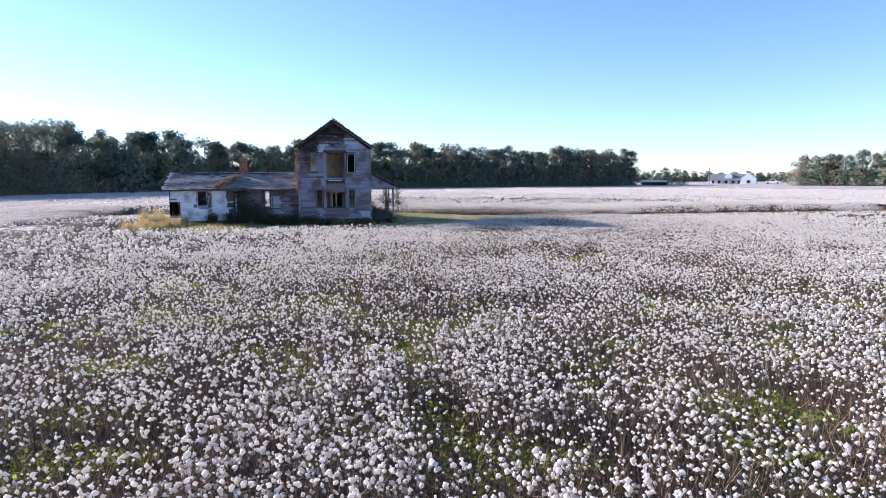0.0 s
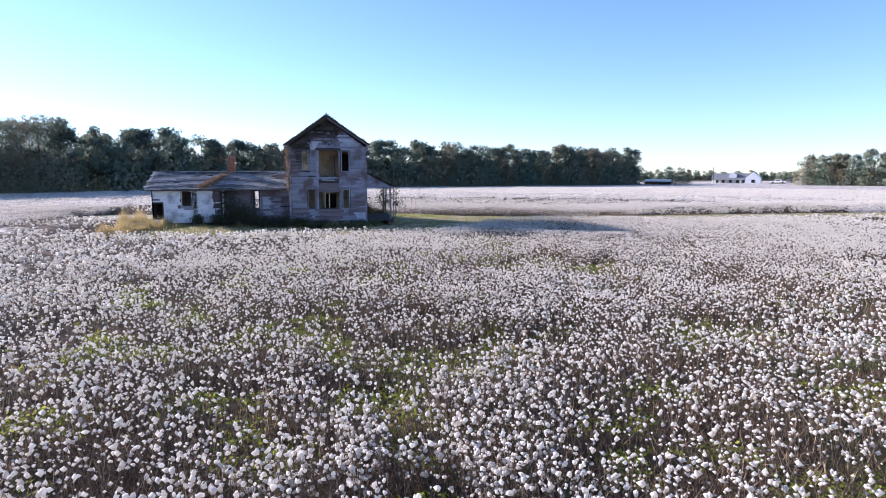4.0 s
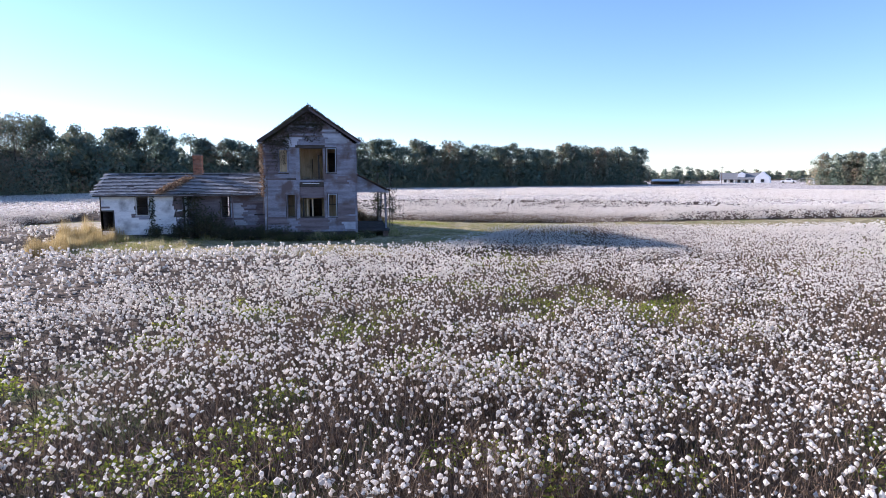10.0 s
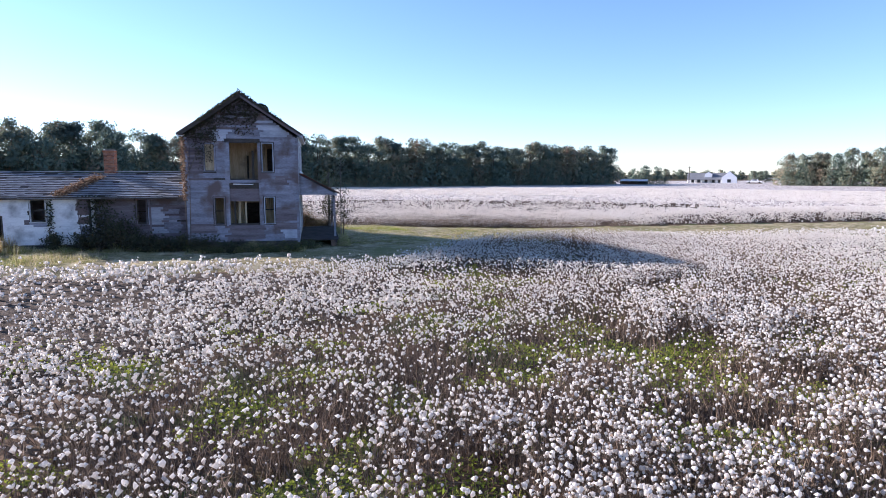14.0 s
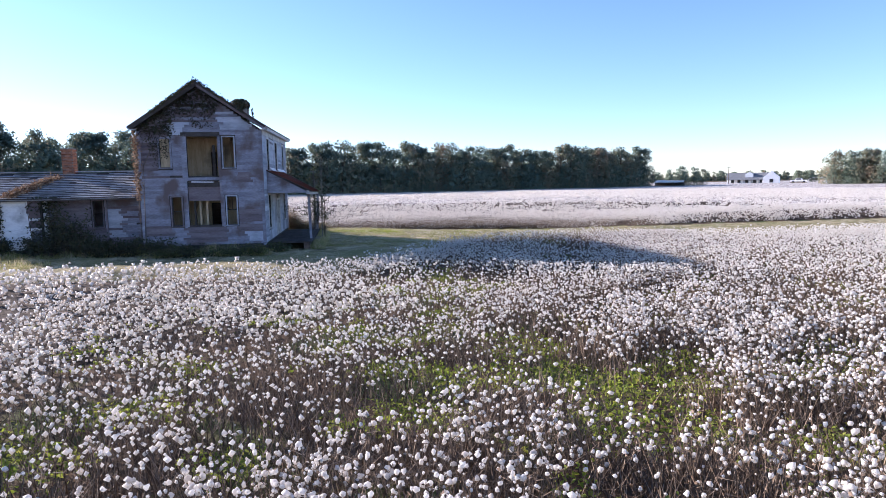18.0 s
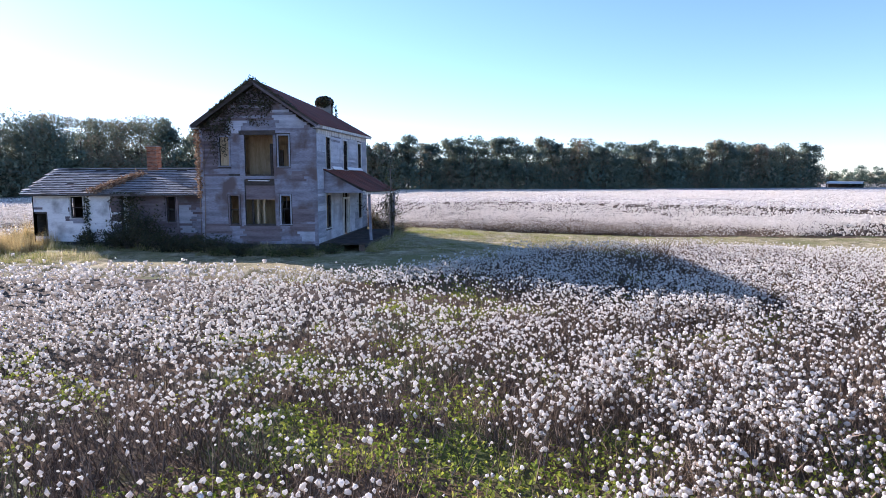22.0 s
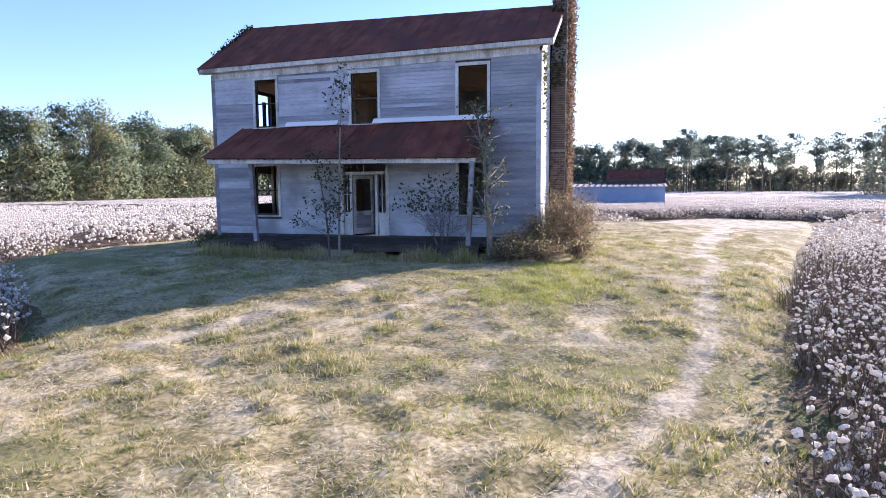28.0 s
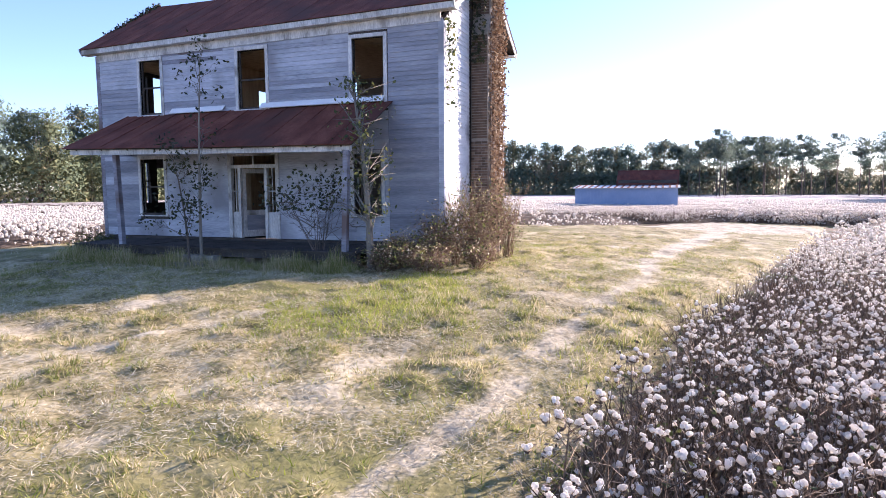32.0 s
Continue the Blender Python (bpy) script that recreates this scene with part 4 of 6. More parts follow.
def casing(parent, m, hole, name="window", label="empty window opening with flaking white casing", sash="none", w=0.1, mat=PAINT):
    u0, u1, z0, z1 = hole
    s = Shape()
    s.box(u0 - w, u0, -0.045, 0.06, z0 - 0.02, z1 + w, m).box(u1, u1 + w, -0.045, 0.06, z0 - 0.02, z1 + w, m)
    s.box(u0, u1, -0.042, 0.06, z1, z1 + w, m)
    win = part(name, s, mat, parent, label)
    part("sill", Shape().box(u0 - w - 0.03, u1 + w + 0.03, -0.08, 0.1, z0 - 0.06, z0 - 0.022, m), mat, win)
    s = Shape()
    mid = (z0 + z1) / 2
    f = 0.045
    if sash in ("full", "lower"):
        s.box(u0, u1, 0.05, 0.09, z0, z0 + f, m).box(u0, u1, 0.05, 0.09, mid - f / 2, mid + f / 2, m)
        s.box(u0, u0 + f, 0.05, 0.09, z0 + f, mid - f / 2, m).box(u1 - f, u1, 0.05, 0.09, z0 + f, mid - f / 2, m)
    if sash in ("full", "upper"):
        s.box(u0, u1, 0.092, 0.13, z1 - f, z1, m).box(u0, u1, 0.092, 0.13, mid + f / 2, mid + f * 1.5, m)
        s.box(u0, u0 + f, 0.092, 0.13, mid + f * 1.5, z1 - f, m).box(u1 - f, u1, 0.092, 0.13, mid + f * 1.5, z1 - f, m)
        s.box((u0 + u1) / 2 - 0.012, (u0 + u1) / 2 + 0.012, 0.095, 0.125, mid + f * 1.5, z1 - f, m)
    if sash == "rail":
        s.box(u0, u1, 0.05, 0.09, mid - f / 2, mid + f / 2, m).box(u0, u0 + f, 0.05, 0.09, z0, z1, m).box(u0 + f, u1, 0.05, 0.09, z0, z0 + f, m)
    if s.v:
        part("sash", s, DARKWOOD, win, "paneless wooden sash")
    return win


HR = np.random.RandomState(21)
# front wall, to the east
front_holes = [(1.78, 2.6, 4.36, 6.0), (5.5, 6.46, 4.36, 6.02), (9.26, 10.2, 4.22, 6.04), (1.64, 2.58, 1.25, 2.98), (9.25, 10.1, 1.3, 2.96),
               (5.12, 6.72, FLOOR, 3.02)]
s, m = wall_shape((0, 0, 0), (0, 1, 0), (-1, 0, 0), LEN, FLOOR, EAVE, front_holes, 0.14)
wall_front = part("front_wall", s, DARKWOOD, house, "weathered clapboard wall facing the lane")
FRONT = m
for hole, sash in zip(front_holes[:5], ("rail", "rail", "none", "rail", "none")):
    casing(house, m, hole, sash=sash)
# low patch at the south end puts the porch's shade into board colour
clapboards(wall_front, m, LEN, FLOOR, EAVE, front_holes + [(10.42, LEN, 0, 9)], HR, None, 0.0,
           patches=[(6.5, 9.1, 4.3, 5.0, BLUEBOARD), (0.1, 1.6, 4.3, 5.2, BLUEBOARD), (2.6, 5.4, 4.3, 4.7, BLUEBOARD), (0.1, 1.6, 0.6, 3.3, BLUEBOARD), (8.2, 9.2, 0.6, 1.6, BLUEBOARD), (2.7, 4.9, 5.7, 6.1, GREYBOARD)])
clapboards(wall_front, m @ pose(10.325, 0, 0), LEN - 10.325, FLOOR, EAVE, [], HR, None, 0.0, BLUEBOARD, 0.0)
# south gable wall with the gap that the fallen chimney left
south_holes = [(2.28, 3.76, 4.05, 6.0), (4.02, 4.55, 4.46, 5.96), (2.22, 3.78, 1.58, 3.76), (1.42, 1.9, 1.56, 3.0), (4.08, 4.55, 1.58, 3.0), (1.0, 1.48, 4.5, 5.9)]
s, m = wall_shape((-DEEP, 0, 0), (1, 0, 0), (0, 1, 0), DEEP, FLOOR, EAVE, south_holes, 0.14)
gable(s, m, DEEP, EAVE, RIDGE - 0.08, 0.14)
wall_south = part("south_gable_wall", s, DARKWOOD, house, "grey gable wall with a tall gap where a chimney fell")
SOUTH = m
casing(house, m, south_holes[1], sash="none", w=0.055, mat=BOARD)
casing(house, m, south_holes[3], sash="rail", w=0.055, mat=BROWNBOARD)
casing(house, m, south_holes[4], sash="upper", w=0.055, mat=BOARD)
casing(house, m, south_holes[5], sash="none", w=0.08, mat=GREYBOARD)
part("boarding", Shape().box(0.98, 1.5, 0.1, 0.13, 4.48, 5.92, m), PLASTER, house, "brown boards closing a window")
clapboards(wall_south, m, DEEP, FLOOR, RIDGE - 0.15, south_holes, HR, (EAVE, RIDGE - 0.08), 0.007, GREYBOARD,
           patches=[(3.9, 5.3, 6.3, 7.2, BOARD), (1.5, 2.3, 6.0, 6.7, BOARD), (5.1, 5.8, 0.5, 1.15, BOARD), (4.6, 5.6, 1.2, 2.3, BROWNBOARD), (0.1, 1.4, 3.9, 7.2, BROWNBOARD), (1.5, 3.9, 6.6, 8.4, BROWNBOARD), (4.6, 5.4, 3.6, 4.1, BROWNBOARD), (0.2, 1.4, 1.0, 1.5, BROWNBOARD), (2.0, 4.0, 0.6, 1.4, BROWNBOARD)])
for u0, u1, z0, z1 in ((2.02, 2.28, 3.8, 6.05), (3.76, 3.9, 3.8, 6.05), (2.02, 3.9, 6.0, 6.22), (2.1, 2.22, 1.5, 3.8), (3.78, 3.9, 1.5, 3.8)):
    part("gap_trim", Shape().box(u0, u1, -0.03, 0.05, z0, z1, m), GREYBOARD if u1 - u0 < 1 else DARKWOOD, house, "weathered board edging the gap in the gable")
part("floor_beam", Shape().box(2.22, 3.78, 0.02, 0.3, 3.5, 3.72, m), DARKWOOD, house, "exposed dark floor beam")
part("loose_board", Shape().box(2.35, 3.4, -0.06, 0.16, 3.78, 3.83, m @ pose(0, 0, 0, 0, 1.2, 0)), CLEANWHITE, house, "pale board end lying on the floor edge")
part("hanging_panel", Shape().box(2.22, 3.8, 0.1, 0.13, 2.8, 3.5, m), BROWNBOARD, house, "dark boards hanging below the upper floor")
for u in (2.36, 2.62, 2.95):
    part("stud", Shape().box(u, u + 0.09, 0.5, 0.6, FLOOR, 3.5, m), PLASTER if u > 2.5 else DARKWOOD, house, "bare wall stud")
# north and west walls
north_holes = []
s, m = wall_shape((0, LEN, 0), (-1, 0, 0), (0, -1, 0), DEEP, FLOOR, EAVE, north_holes, 0.14)
gable(s, m, DEEP, EAVE, RIDGE - 0.22, 0.14)
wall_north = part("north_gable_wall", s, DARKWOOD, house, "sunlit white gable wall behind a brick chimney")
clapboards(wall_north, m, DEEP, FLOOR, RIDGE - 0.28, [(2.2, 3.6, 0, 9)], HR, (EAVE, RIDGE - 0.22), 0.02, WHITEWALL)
west_holes = [(LEN - 2.5, LEN - 1.5, 4.4, 6.0), (LEN - 6.3, LEN - 5.4, 4.4, 6.0), (LEN - 10.1, LEN - 9.2, 4.4, 6.0), (LEN - 10.1, LEN - 9.2, 1.3, 2.96), (LEN - 6.4, LEN - 5.5, FLOOR, 2.7)]
s, m = wall_shape((-DEEP, LEN, 0), (0, -1, 0), (1, 0, 0), LEN, FLOOR, EAVE, west_holes, 0.14)
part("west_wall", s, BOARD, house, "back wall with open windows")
# corner boards, sills and piers
for cx, cy in ((0, 0), (0, LEN), (-DEEP, 0), (-DEEP, LEN)):
    sx, sy = (1 if cx == 0 else -1), (1 if cy else -1)
    s = Shape().box(min(cx, cx + 0.03 * sx), max(cx, cx + 0.03 * sx), min(cy + 0.03 * sy, cy - 0.12 * sy), max(cy + 0.03 * sy, cy - 0.12 * sy), FLOOR - 0.1, EAVE)
    s.box(min(cx, cx - 0.12 * sx), max(cx, cx - 0.12 * sx), min(cy, cy + 0.03 * sy), max(cy, cy + 0.03 * sy), FLOOR - 0.1, EAVE)
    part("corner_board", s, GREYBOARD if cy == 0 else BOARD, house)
s = Shape().box(-DEEP, 0, 0, LEN, FLOOR - 0.24, FLOOR - 0.02)
part("floor_frame", s, DARKWOOD, house, "heavy timber sill and ground floor")
pier = Shape().box(-0.22, 0.22, -0.22, 0.22, -0.4, FLOOR - 0.24).mesh("pier", OLDBRICK)
for px in (-5.6, -2.95, -0.3):
    for py in (0.3, 3.1, 5.9, 8.8, LEN - 0.3):
        piece("pier", pier, pose(px, py, 0), house)
# dark boards added where the crawl space is only an open, shaded gap
skirt = Shape()
skirt.box(-DEEP + 0.1, -0.1, 0.05, 0.09, -0.12, FLOOR - 0.24).box(-0.09, -0.05, 0.5, LEN - 0.5, -0.1, FLOOR - 0.24)
part("skirting", skirt, DARKWOOD, house, "dark boards added to paint the shade of the crawl space")
# inside: floors, ceiling, partitions
part("upper_floor", Shape().box(-DEEP + 0.14, -0.14, 0.3, LEN - 0.14, 3.52, 3.74), DARKWOOD, house, "bare upper floor boards on joists")
part("attic_ceiling", Shape().box(-DEEP + 0.14, -0.14, 0.14, LEN - 0.14, 6.1, 6.16), PLASTER, house, "stained board ceiling")
s, m = wall_shape((-DEEP + 0.14, 3.2, 0), (1, 0, 0), (0, 1, 0), DEEP - 0.28, FLOOR, 3.5, [(2.5, 3.35, FLOOR, 2.6)], 0.1)
part("partition", s, PLASTER, house, "yellowed board partition with a doorway")
s, m = wall_shape((-4.3, 2.3, 0), (1, 0, 0), (0, 1, 0), 2.4, 3.76, 6.08, [(1.35, 2.05, 3.76, 5.6)], 0.1)
part("partition", s, PLASTER, house, "yellowed upstairs partition with a doorway")
s, m = wall_shape((-DEEP + 0.16, 3.9, 0), (1, 0, 0), (0, 1, 0), DEEP - 2.06, 3.76, 6.08, [(2.14, 2.76, 3.76, 5.42)], 0.08)
part("partition", s, PLASTER, house, "yellowed boards across the upper hall with a doorway")
part("hall_post", Shape().box(-2.5, -2.38, 0.5, 0.6, 3.76, 5.6), DARKWOOD, house, "dark post standing in the gap of the gable")
for box in ((-DEEP + 0.145, -DEEP + 0.165, 0.3, 3.15, FLOOR, 3.5), (-0.165, -0.145, 0.3, 1.6, FLOOR, 3.5), (-DEEP + 0.145, -DEEP + 0.165, 0.3, 9.2, 3.76, 4.35),
            (-0.165, -0.145, 0.3, 1.6, 3.76, 6.05)):
    part("wall_lining", Shape().box(*box), PLASTER, house, "yellowed inner wall boards")
# roof: its eaves climb a little to the north and its ridge sags
def eave_z(y):
    return EAVE + 0.2 + 0.18 * y / LEN


def ridge_z(y):
    return RIDGE + 0.13 - 0.17 * y / LEN


for side in (1, -1):
    def at(k, y, side=side):
        half = DEEP / 2 + 0.3
        return Vector((-DEEP / 2 + side * half * (1 - k), y, ridge_z(y) - (ridge_z(y) - eave_z(y)) * (1 - k)))
    deck = Shape().slab([at(0, -0.38), at(0, LEN + 0.42), at(1, LEN + 0.42), at(1, -0.38)] if side > 0 else [at(0, LEN + 0.42), at(0, -0.38), at(1, -0.38), at(1, LEN + 0.42)], 0.09)
    slope = part("roof_slope", deck, DARKWOOD, house, "rusted red sheet-metal roof slope")
    n = 18
    step = (LEN + 0.84) / n
    sm = Shape()
    for x0, x1, h0, h1 in ((0, 0.03, 0.012, 0.02), (0.03, 0.06, 0.02, 0.012), (0.06, step - 0.01, 0.012, 0.012)):
        p = [Vector((0, x0, h0)), Vector((1, x0, h0)), Vector((1, x1, h1)), Vector((0, x1, h1))]
        sm.add(p + [q - Vector((0, 0, 0.01)) for q in p], [(0, 1, 2, 3), (7, 6, 5, 4), (0, 4, 5, 1), (1, 5, 6, 2), (2, 6, 7, 3), (3, 7, 4, 0)])
    sm = sm.mesh("roof_sheet", RUST)
    for k in range(n):
        y = -0.4 + k * step
        c = at(1, y) - at(0, y)
        length = c.length + 0.03
        c.normalize()
        along = (at(0.5, y + step) - at(0.5, y)).normalized()
        up = c.cross(along)
        up = up if up.z > 0 else -up
        mm = Matrix(((c.x * length, along.x, up.x, 0), (c.y * length, along.y, up.y, 0), (c.z * length, along.z, up.z, 0), (0, 0, 0, 1)))
        mm.translation = at(0, y) - c * (0.02 + 0.02 * HR.rand()) + up * (0.004 + 0.002 * HR.rand())
        piece("roof_sheet", sm, mm, slope)
    # boxed eave, frieze
    o = -DEEP / 2 + side * DEEP / 2
    for name, a, b, y0, y1, z0, z1 in (("soffit", 0, 0.28, -0.36, LEN + 0.4, -0.17, -0.13), ("fascia", 0.24, 0.285, -0.36, LEN + 0.4, -0.128, -0.02),
                                       ("frieze", 0.012, 0.05, 0.05, LEN - 0.05, -0.4, -0.172)):
        x, z = o + side * (a + b) / 2, (z0 + z1) / 2
        part(name, Shape().beam((x, y0, eave_z(y0) + z), (x, y1, eave_z(y1) + z), b - a, z1 - z0), PAINT, house, "boxed eave with flaking paint")
    for y0 in (-0.36, LEN + 0.38):
        s = Shape()
        s.beam(at(0.0, y0 + 0.02) - Vector((0, 0, 0.12)), at(1, y0 + 0.02) - Vector((0, 0, 0.12)), 0.035, 0.2)
        part("bargeboard", s, PAINT if y0 > 1 else (GREYBOARD if side > 0 else DARKWOOD), house)
# front door with sidelights and transom
s = Shape()
for u0, u1, z0, z1 in ((5.02, 5.14, FLOOR, 3.1), (6.7, 6.82, FLOOR, 3.1), (5.14, 6.7, 3.0, 3.1), (5.14, 6.7, 2.64, 2.74), (5.38, 5.47, FLOOR, 2.64), (6.31, 6.4, FLOOR, 2.64)):
    s.box(u0, u1, -0.05, 0.08, z0, z1, FRONT)
frame_ob = part("door_frame", s, PAINT, house, "white door frame with sidelights and transom")
for u0, u1 in ((5.14, 5.38), (6.4, 6.7)):
    part("sidelight_panel", Shape().box(u0, u1, 0.0, 0.04, FLOOR, 1.35, FRONT), PAINT, frame_ob)
    s = Shape().box((u0 + u1) / 2 - 0.012, (u0 + u1) / 2 + 0.012, 0.01, 0.03, 1.35, 2.64, FRONT).box(u0, u1, 0.01, 0.03, 1.95, 1.98, FRONT)
    part("muntin", s, PAINT, frame_ob)
s = Shape().box(5.86, 5.9, 0.02, 0.05, 2.74, 3.0, FRONT)
part("transom_bar", s, PAINT, frame_ob)
leaf = Shape()
hinge = FRONT @ pose(5.48, 0.05, 0, 0, 0, 57)
for u0, u1, z0, z1 in ((0, 0.1, FLOOR + 0.02, 2.62), (0.72, 0.82, FLOOR + 0.02, 2.62), (0.1, 0.72, 2.5, 2.62), (0.1, 0.72, 1.25, 1.4), (0.1, 0.72, FLOOR + 0.02, 0.8)):
    leaf.box(u0, u1, 0, 0.045, z0, z1, hinge)
door = part("front_door", leaf, PAINT, house, "half-open panelled door with its panes gone")
part("door_panel", Shape().box(0.1, 0.72, 0.014, 0.03, 0.8, 1.25, hinge), BLUEBOARD, door)
part("knob", Shape().tube([hinge @ Vector((0.77, -0.05, 1.33)), hinge @ Vector((0.77, 0.0, 1.33))], [0.03, 0.02], 8), RUST, door, "rusty door knob")

# ---- porch ----
porch = thing("front_porch", (1.1, 5.9, 0), "sagging front porch with a rusted red shed roof", "porch")
PY0, PY1 = 1.25, 10.42


def sag(y, x):
    k = (y - PY0) / (PY1 - PY0)
    return 4.33 - x / 2.3 * (4.33 - 3.2 + 0.05 * math.sin(k * 3.2) + 0.14 * k * k)


n = 14
deck = Shape()
for k in range(n):
    y0, y1 = PY0 + (PY1 - PY0) * k / n, PY0 + (PY1 - PY0) * (k + 1) / n
    deck.slab([(0.02, y0, sag(y0, 0)), (2.3, y0, sag(y0, 2.3)), (2.3, y1, sag(y1, 2.3)), (0.02, y1, sag(y1, 0))], 0.05)
pr = part("porch_roof", deck.weld(), DARKWOOD, porch, "rusted red metal over old boards")
for k in range(n):
    y0, y1 = PY0 - 0.05 + (PY1 - PY0 + 0.1) * k / n, PY0 - 0.05 + (PY1 - PY0 + 0.1) * (k + 1) / n
    lift = 0.012 + 0.01 * HR.rand()
    s = Shape().slab([(0.0, y0, sag(y0, 0) + lift), (2.36 + 0.06 * HR.rand(), y0, sag(y0, 2.36) + lift), (2.36, y1 - 0.01, sag(y1, 2.36) + lift), (0.0, y1 - 0.01, sag(y1, 0) + lift)], 0.008)
    s.beam((0.0, y0 + 0.03, sag(y0, 0) + lift + 0.01), (2.36, y0 + 0.03, sag(y0, 2.36) + lift + 0.004), 0.03, 0.016)
    part("roof_sheet", s, RUST, pr)
for y0, y1 in ((3.0, 5.0), (6.3, 10.2)):
    part("flashing", Shape().slab([(0.02, y0, 4.5), (0.16, y0, 4.34), (0.16, y1, 4.34), (0.02, y1, 4.5)], 0.02), CLEANWHITE, porch, "pale metal flashing at the wall")
s = Shape()
for a, b in ((PY0 + 0.05, 5.8), (5.8, PY1 - 0.1)):
    s.beam((2.12, a, sag(a, 2.12) - 0.17), (2.12, b, sag(b, 2.12) - 0.17), 0.14, 0.2)
part("porch_beam", s, PAINT, porch, "white beam along the porch eave")
part("end_panel", Shape().slab([(0.03, PY0 + 0.04, 4.26), (0.03, PY0 + 0.04, 3.1), (2.2, PY0 + 0.04, 3.1)], 0.03), GREYBOARD, porch, "grey boarded triangle closing the roof end")
rafter = Shape()
for k in range(10):
    y = PY0 + 0.3 + k * 0.95
    rafter.beam((0.05, y, sag(y, 0.05) - 0.1), (2.2, y, sag(y, 2.2) - 0.1), 0.05, 0.1)
part("rafters", rafter, DARKWOOD, porch)
for y, lean in ((3.0, -0.14), (10.1, 0.15)):
    part("post", Shape().beam((2.1, y, 0.5), (2.12 + lean * 0.5, y + lean, sag(y, 2.12) - 0.24), 0.13), GREYBOARD, porch, "square porch post with flaking paint")
floor_ob = Shape().box(0.03, 2.2, PY0, PY1, 0.42, 0.46)
deck_ob = part("porch_deck", floor_ob, DARKWOOD, porch, "dark porch floor")
plank = Shape().box(0, 2.2, 0, 0.125, 0, 0.03).mesh("floor_board", DARKWOOD)
for k in range(68):
    if HR.rand() > 0.05:
        piece("floor_board", plank, pose(0.04 + 0.04 * HR.rand(), PY0 + 0.02 + k * 0.134, 0.464 + 0.006 * HR.rand()), deck_ob)
# board coloured dark to carry the shade under the porch floor
s = Shape().box(2.1, 2.16, PY0, PY1, 0.26, 0.45)
part("porch_skirt", s, DARKWOOD, porch, "skirting board below the porch floor with the shade there in its colour")
for y in (1.5, 4.4, 7.3, 10.2):
    piece("pier", pier, pose(1.95, y, 0.1) @ Matrix.Diagonal((0.7, 0.7, 1, 1)), porch)
for k, x in enumerate((2.5, 2.8)):
    part("step", Shape().box(x - 0.3, x + 0.02, 5.2, 6.5, -0.3, 0.3 - 0.15 * k), MORTAR, porch, "worn concrete step")

# ---- chimneys ----
def bricks(parent, x0, x1, y0, y1, z0, z1, mesh, skip=()):
    """Courses of bricks on the four sides of a shaft; skip names sides left plain."""
    z, course = z0, 0
    while z < z1 - 0.05:
        for side, a, b in (("s", x0, x1), ("n", x0, x1), ("w", y0, y1), ("e", y0, y1)):
            if side in skip:
                continue
            u = a - (0.105 if course % 2 else 0)
            while u < b - 0.03:
                lo, hi = max(u, a), min(u + 0.2, b)
                if hi - lo > 0.04:
                    if side in "sn":
                        mm = pose(lo, y0 + 0.004 if side == "s" else y1 - 0.004, z, 0, 0, 0)
                    else:
                        mm = pose(x1 - 0.004 if side == "e" else x0 + 0.004, lo, z, 0, 0, 90)
                    piece("brick", mesh, mm @ Matrix.Diagonal((hi - lo, 1, 1, 1)), parent)
                u += 0.21
        z += 0.077
        course += 1


big_brick = Shape().box(0, 1, -0.014, 0.014, 0, 0.065).mesh("brick", OLDBRICK)
red_brick = Shape().box(0, 1, -0.014, 0.014, 0, 0.065).mesh("brick", BRICK)
chimney = thing("brick_chimney", (-2.9, 12.25, 0), "tall grey-brown brick chimney overgrown with dead vines", "chimney")
core = Shape().box(-3.6, -2.2, 11.93, 12.42, -0.45, 6.4)
core.add([(-3.6, 11.93, 6.4), (-2.2, 11.93, 6.4), (-2.2, 12.42, 6.4), (-3.6, 12.42, 6.4), (-3.4, 11.93, 6.9), (-2.4, 11.93, 6.9), (-2.4, 12.42, 6.9), (-3.4, 12.42, 6.9)],
         [(0, 1, 5, 4), (1, 2, 6, 5), (2, 3, 7, 6), (3, 0, 4, 7)]).box(-3.4, -2.4, 11.93, 12.42, 6.9, 9.2)
shaft = part("shaft", core, MORTAR, chimney)
part("cap", Shape().box(-3.47, -2.33, 11.87, 12.48, 8.9, 9.06), OLDBRICK, chimney, "corbelled brick cap")
wing_chimney = thing("red_brick_chimney", (-10.9, 4.45, 3.9), "short orange-red brick chimney on the wing roof", "chimney")
stack = part("shaft", Shape().box(-11.18, -10.62, 4.2, 4.72, 3.9, 5.72), MORTAR, wing_chimney)
part("cap", Shape().box(-11.22, -10.58, 4.16, 4.76, 5.58, 5.66), BRICK, wing_chimney)

# ---- one-storey wing ----
wing = thing("farmhouse_wing", (-11.2, 4.4, 0), "one-storey rear wing with white walls and a grey shingled roof", "house")
WX0, WX1, WY0, WY1, WE, WRZ = -16.5, -DEEP - 0.05, 1.75, 7.05, 3.05, 4.34
wh = [(WX0 + 0 - WX0 + 2.25, 2.95, 1.72, 2.87), (0.12, 0.75, 0.78, 1.95)]
s, WS = wall_shape((WX0, WY0, 0), (1, 0, 0), (0, 1, 0), 5.2, 0.42, WE, wh, 0.12)
ws = part("white_wall", s, DARKWOOD, wing, "white siding with grey peeling patches and a broken corner")
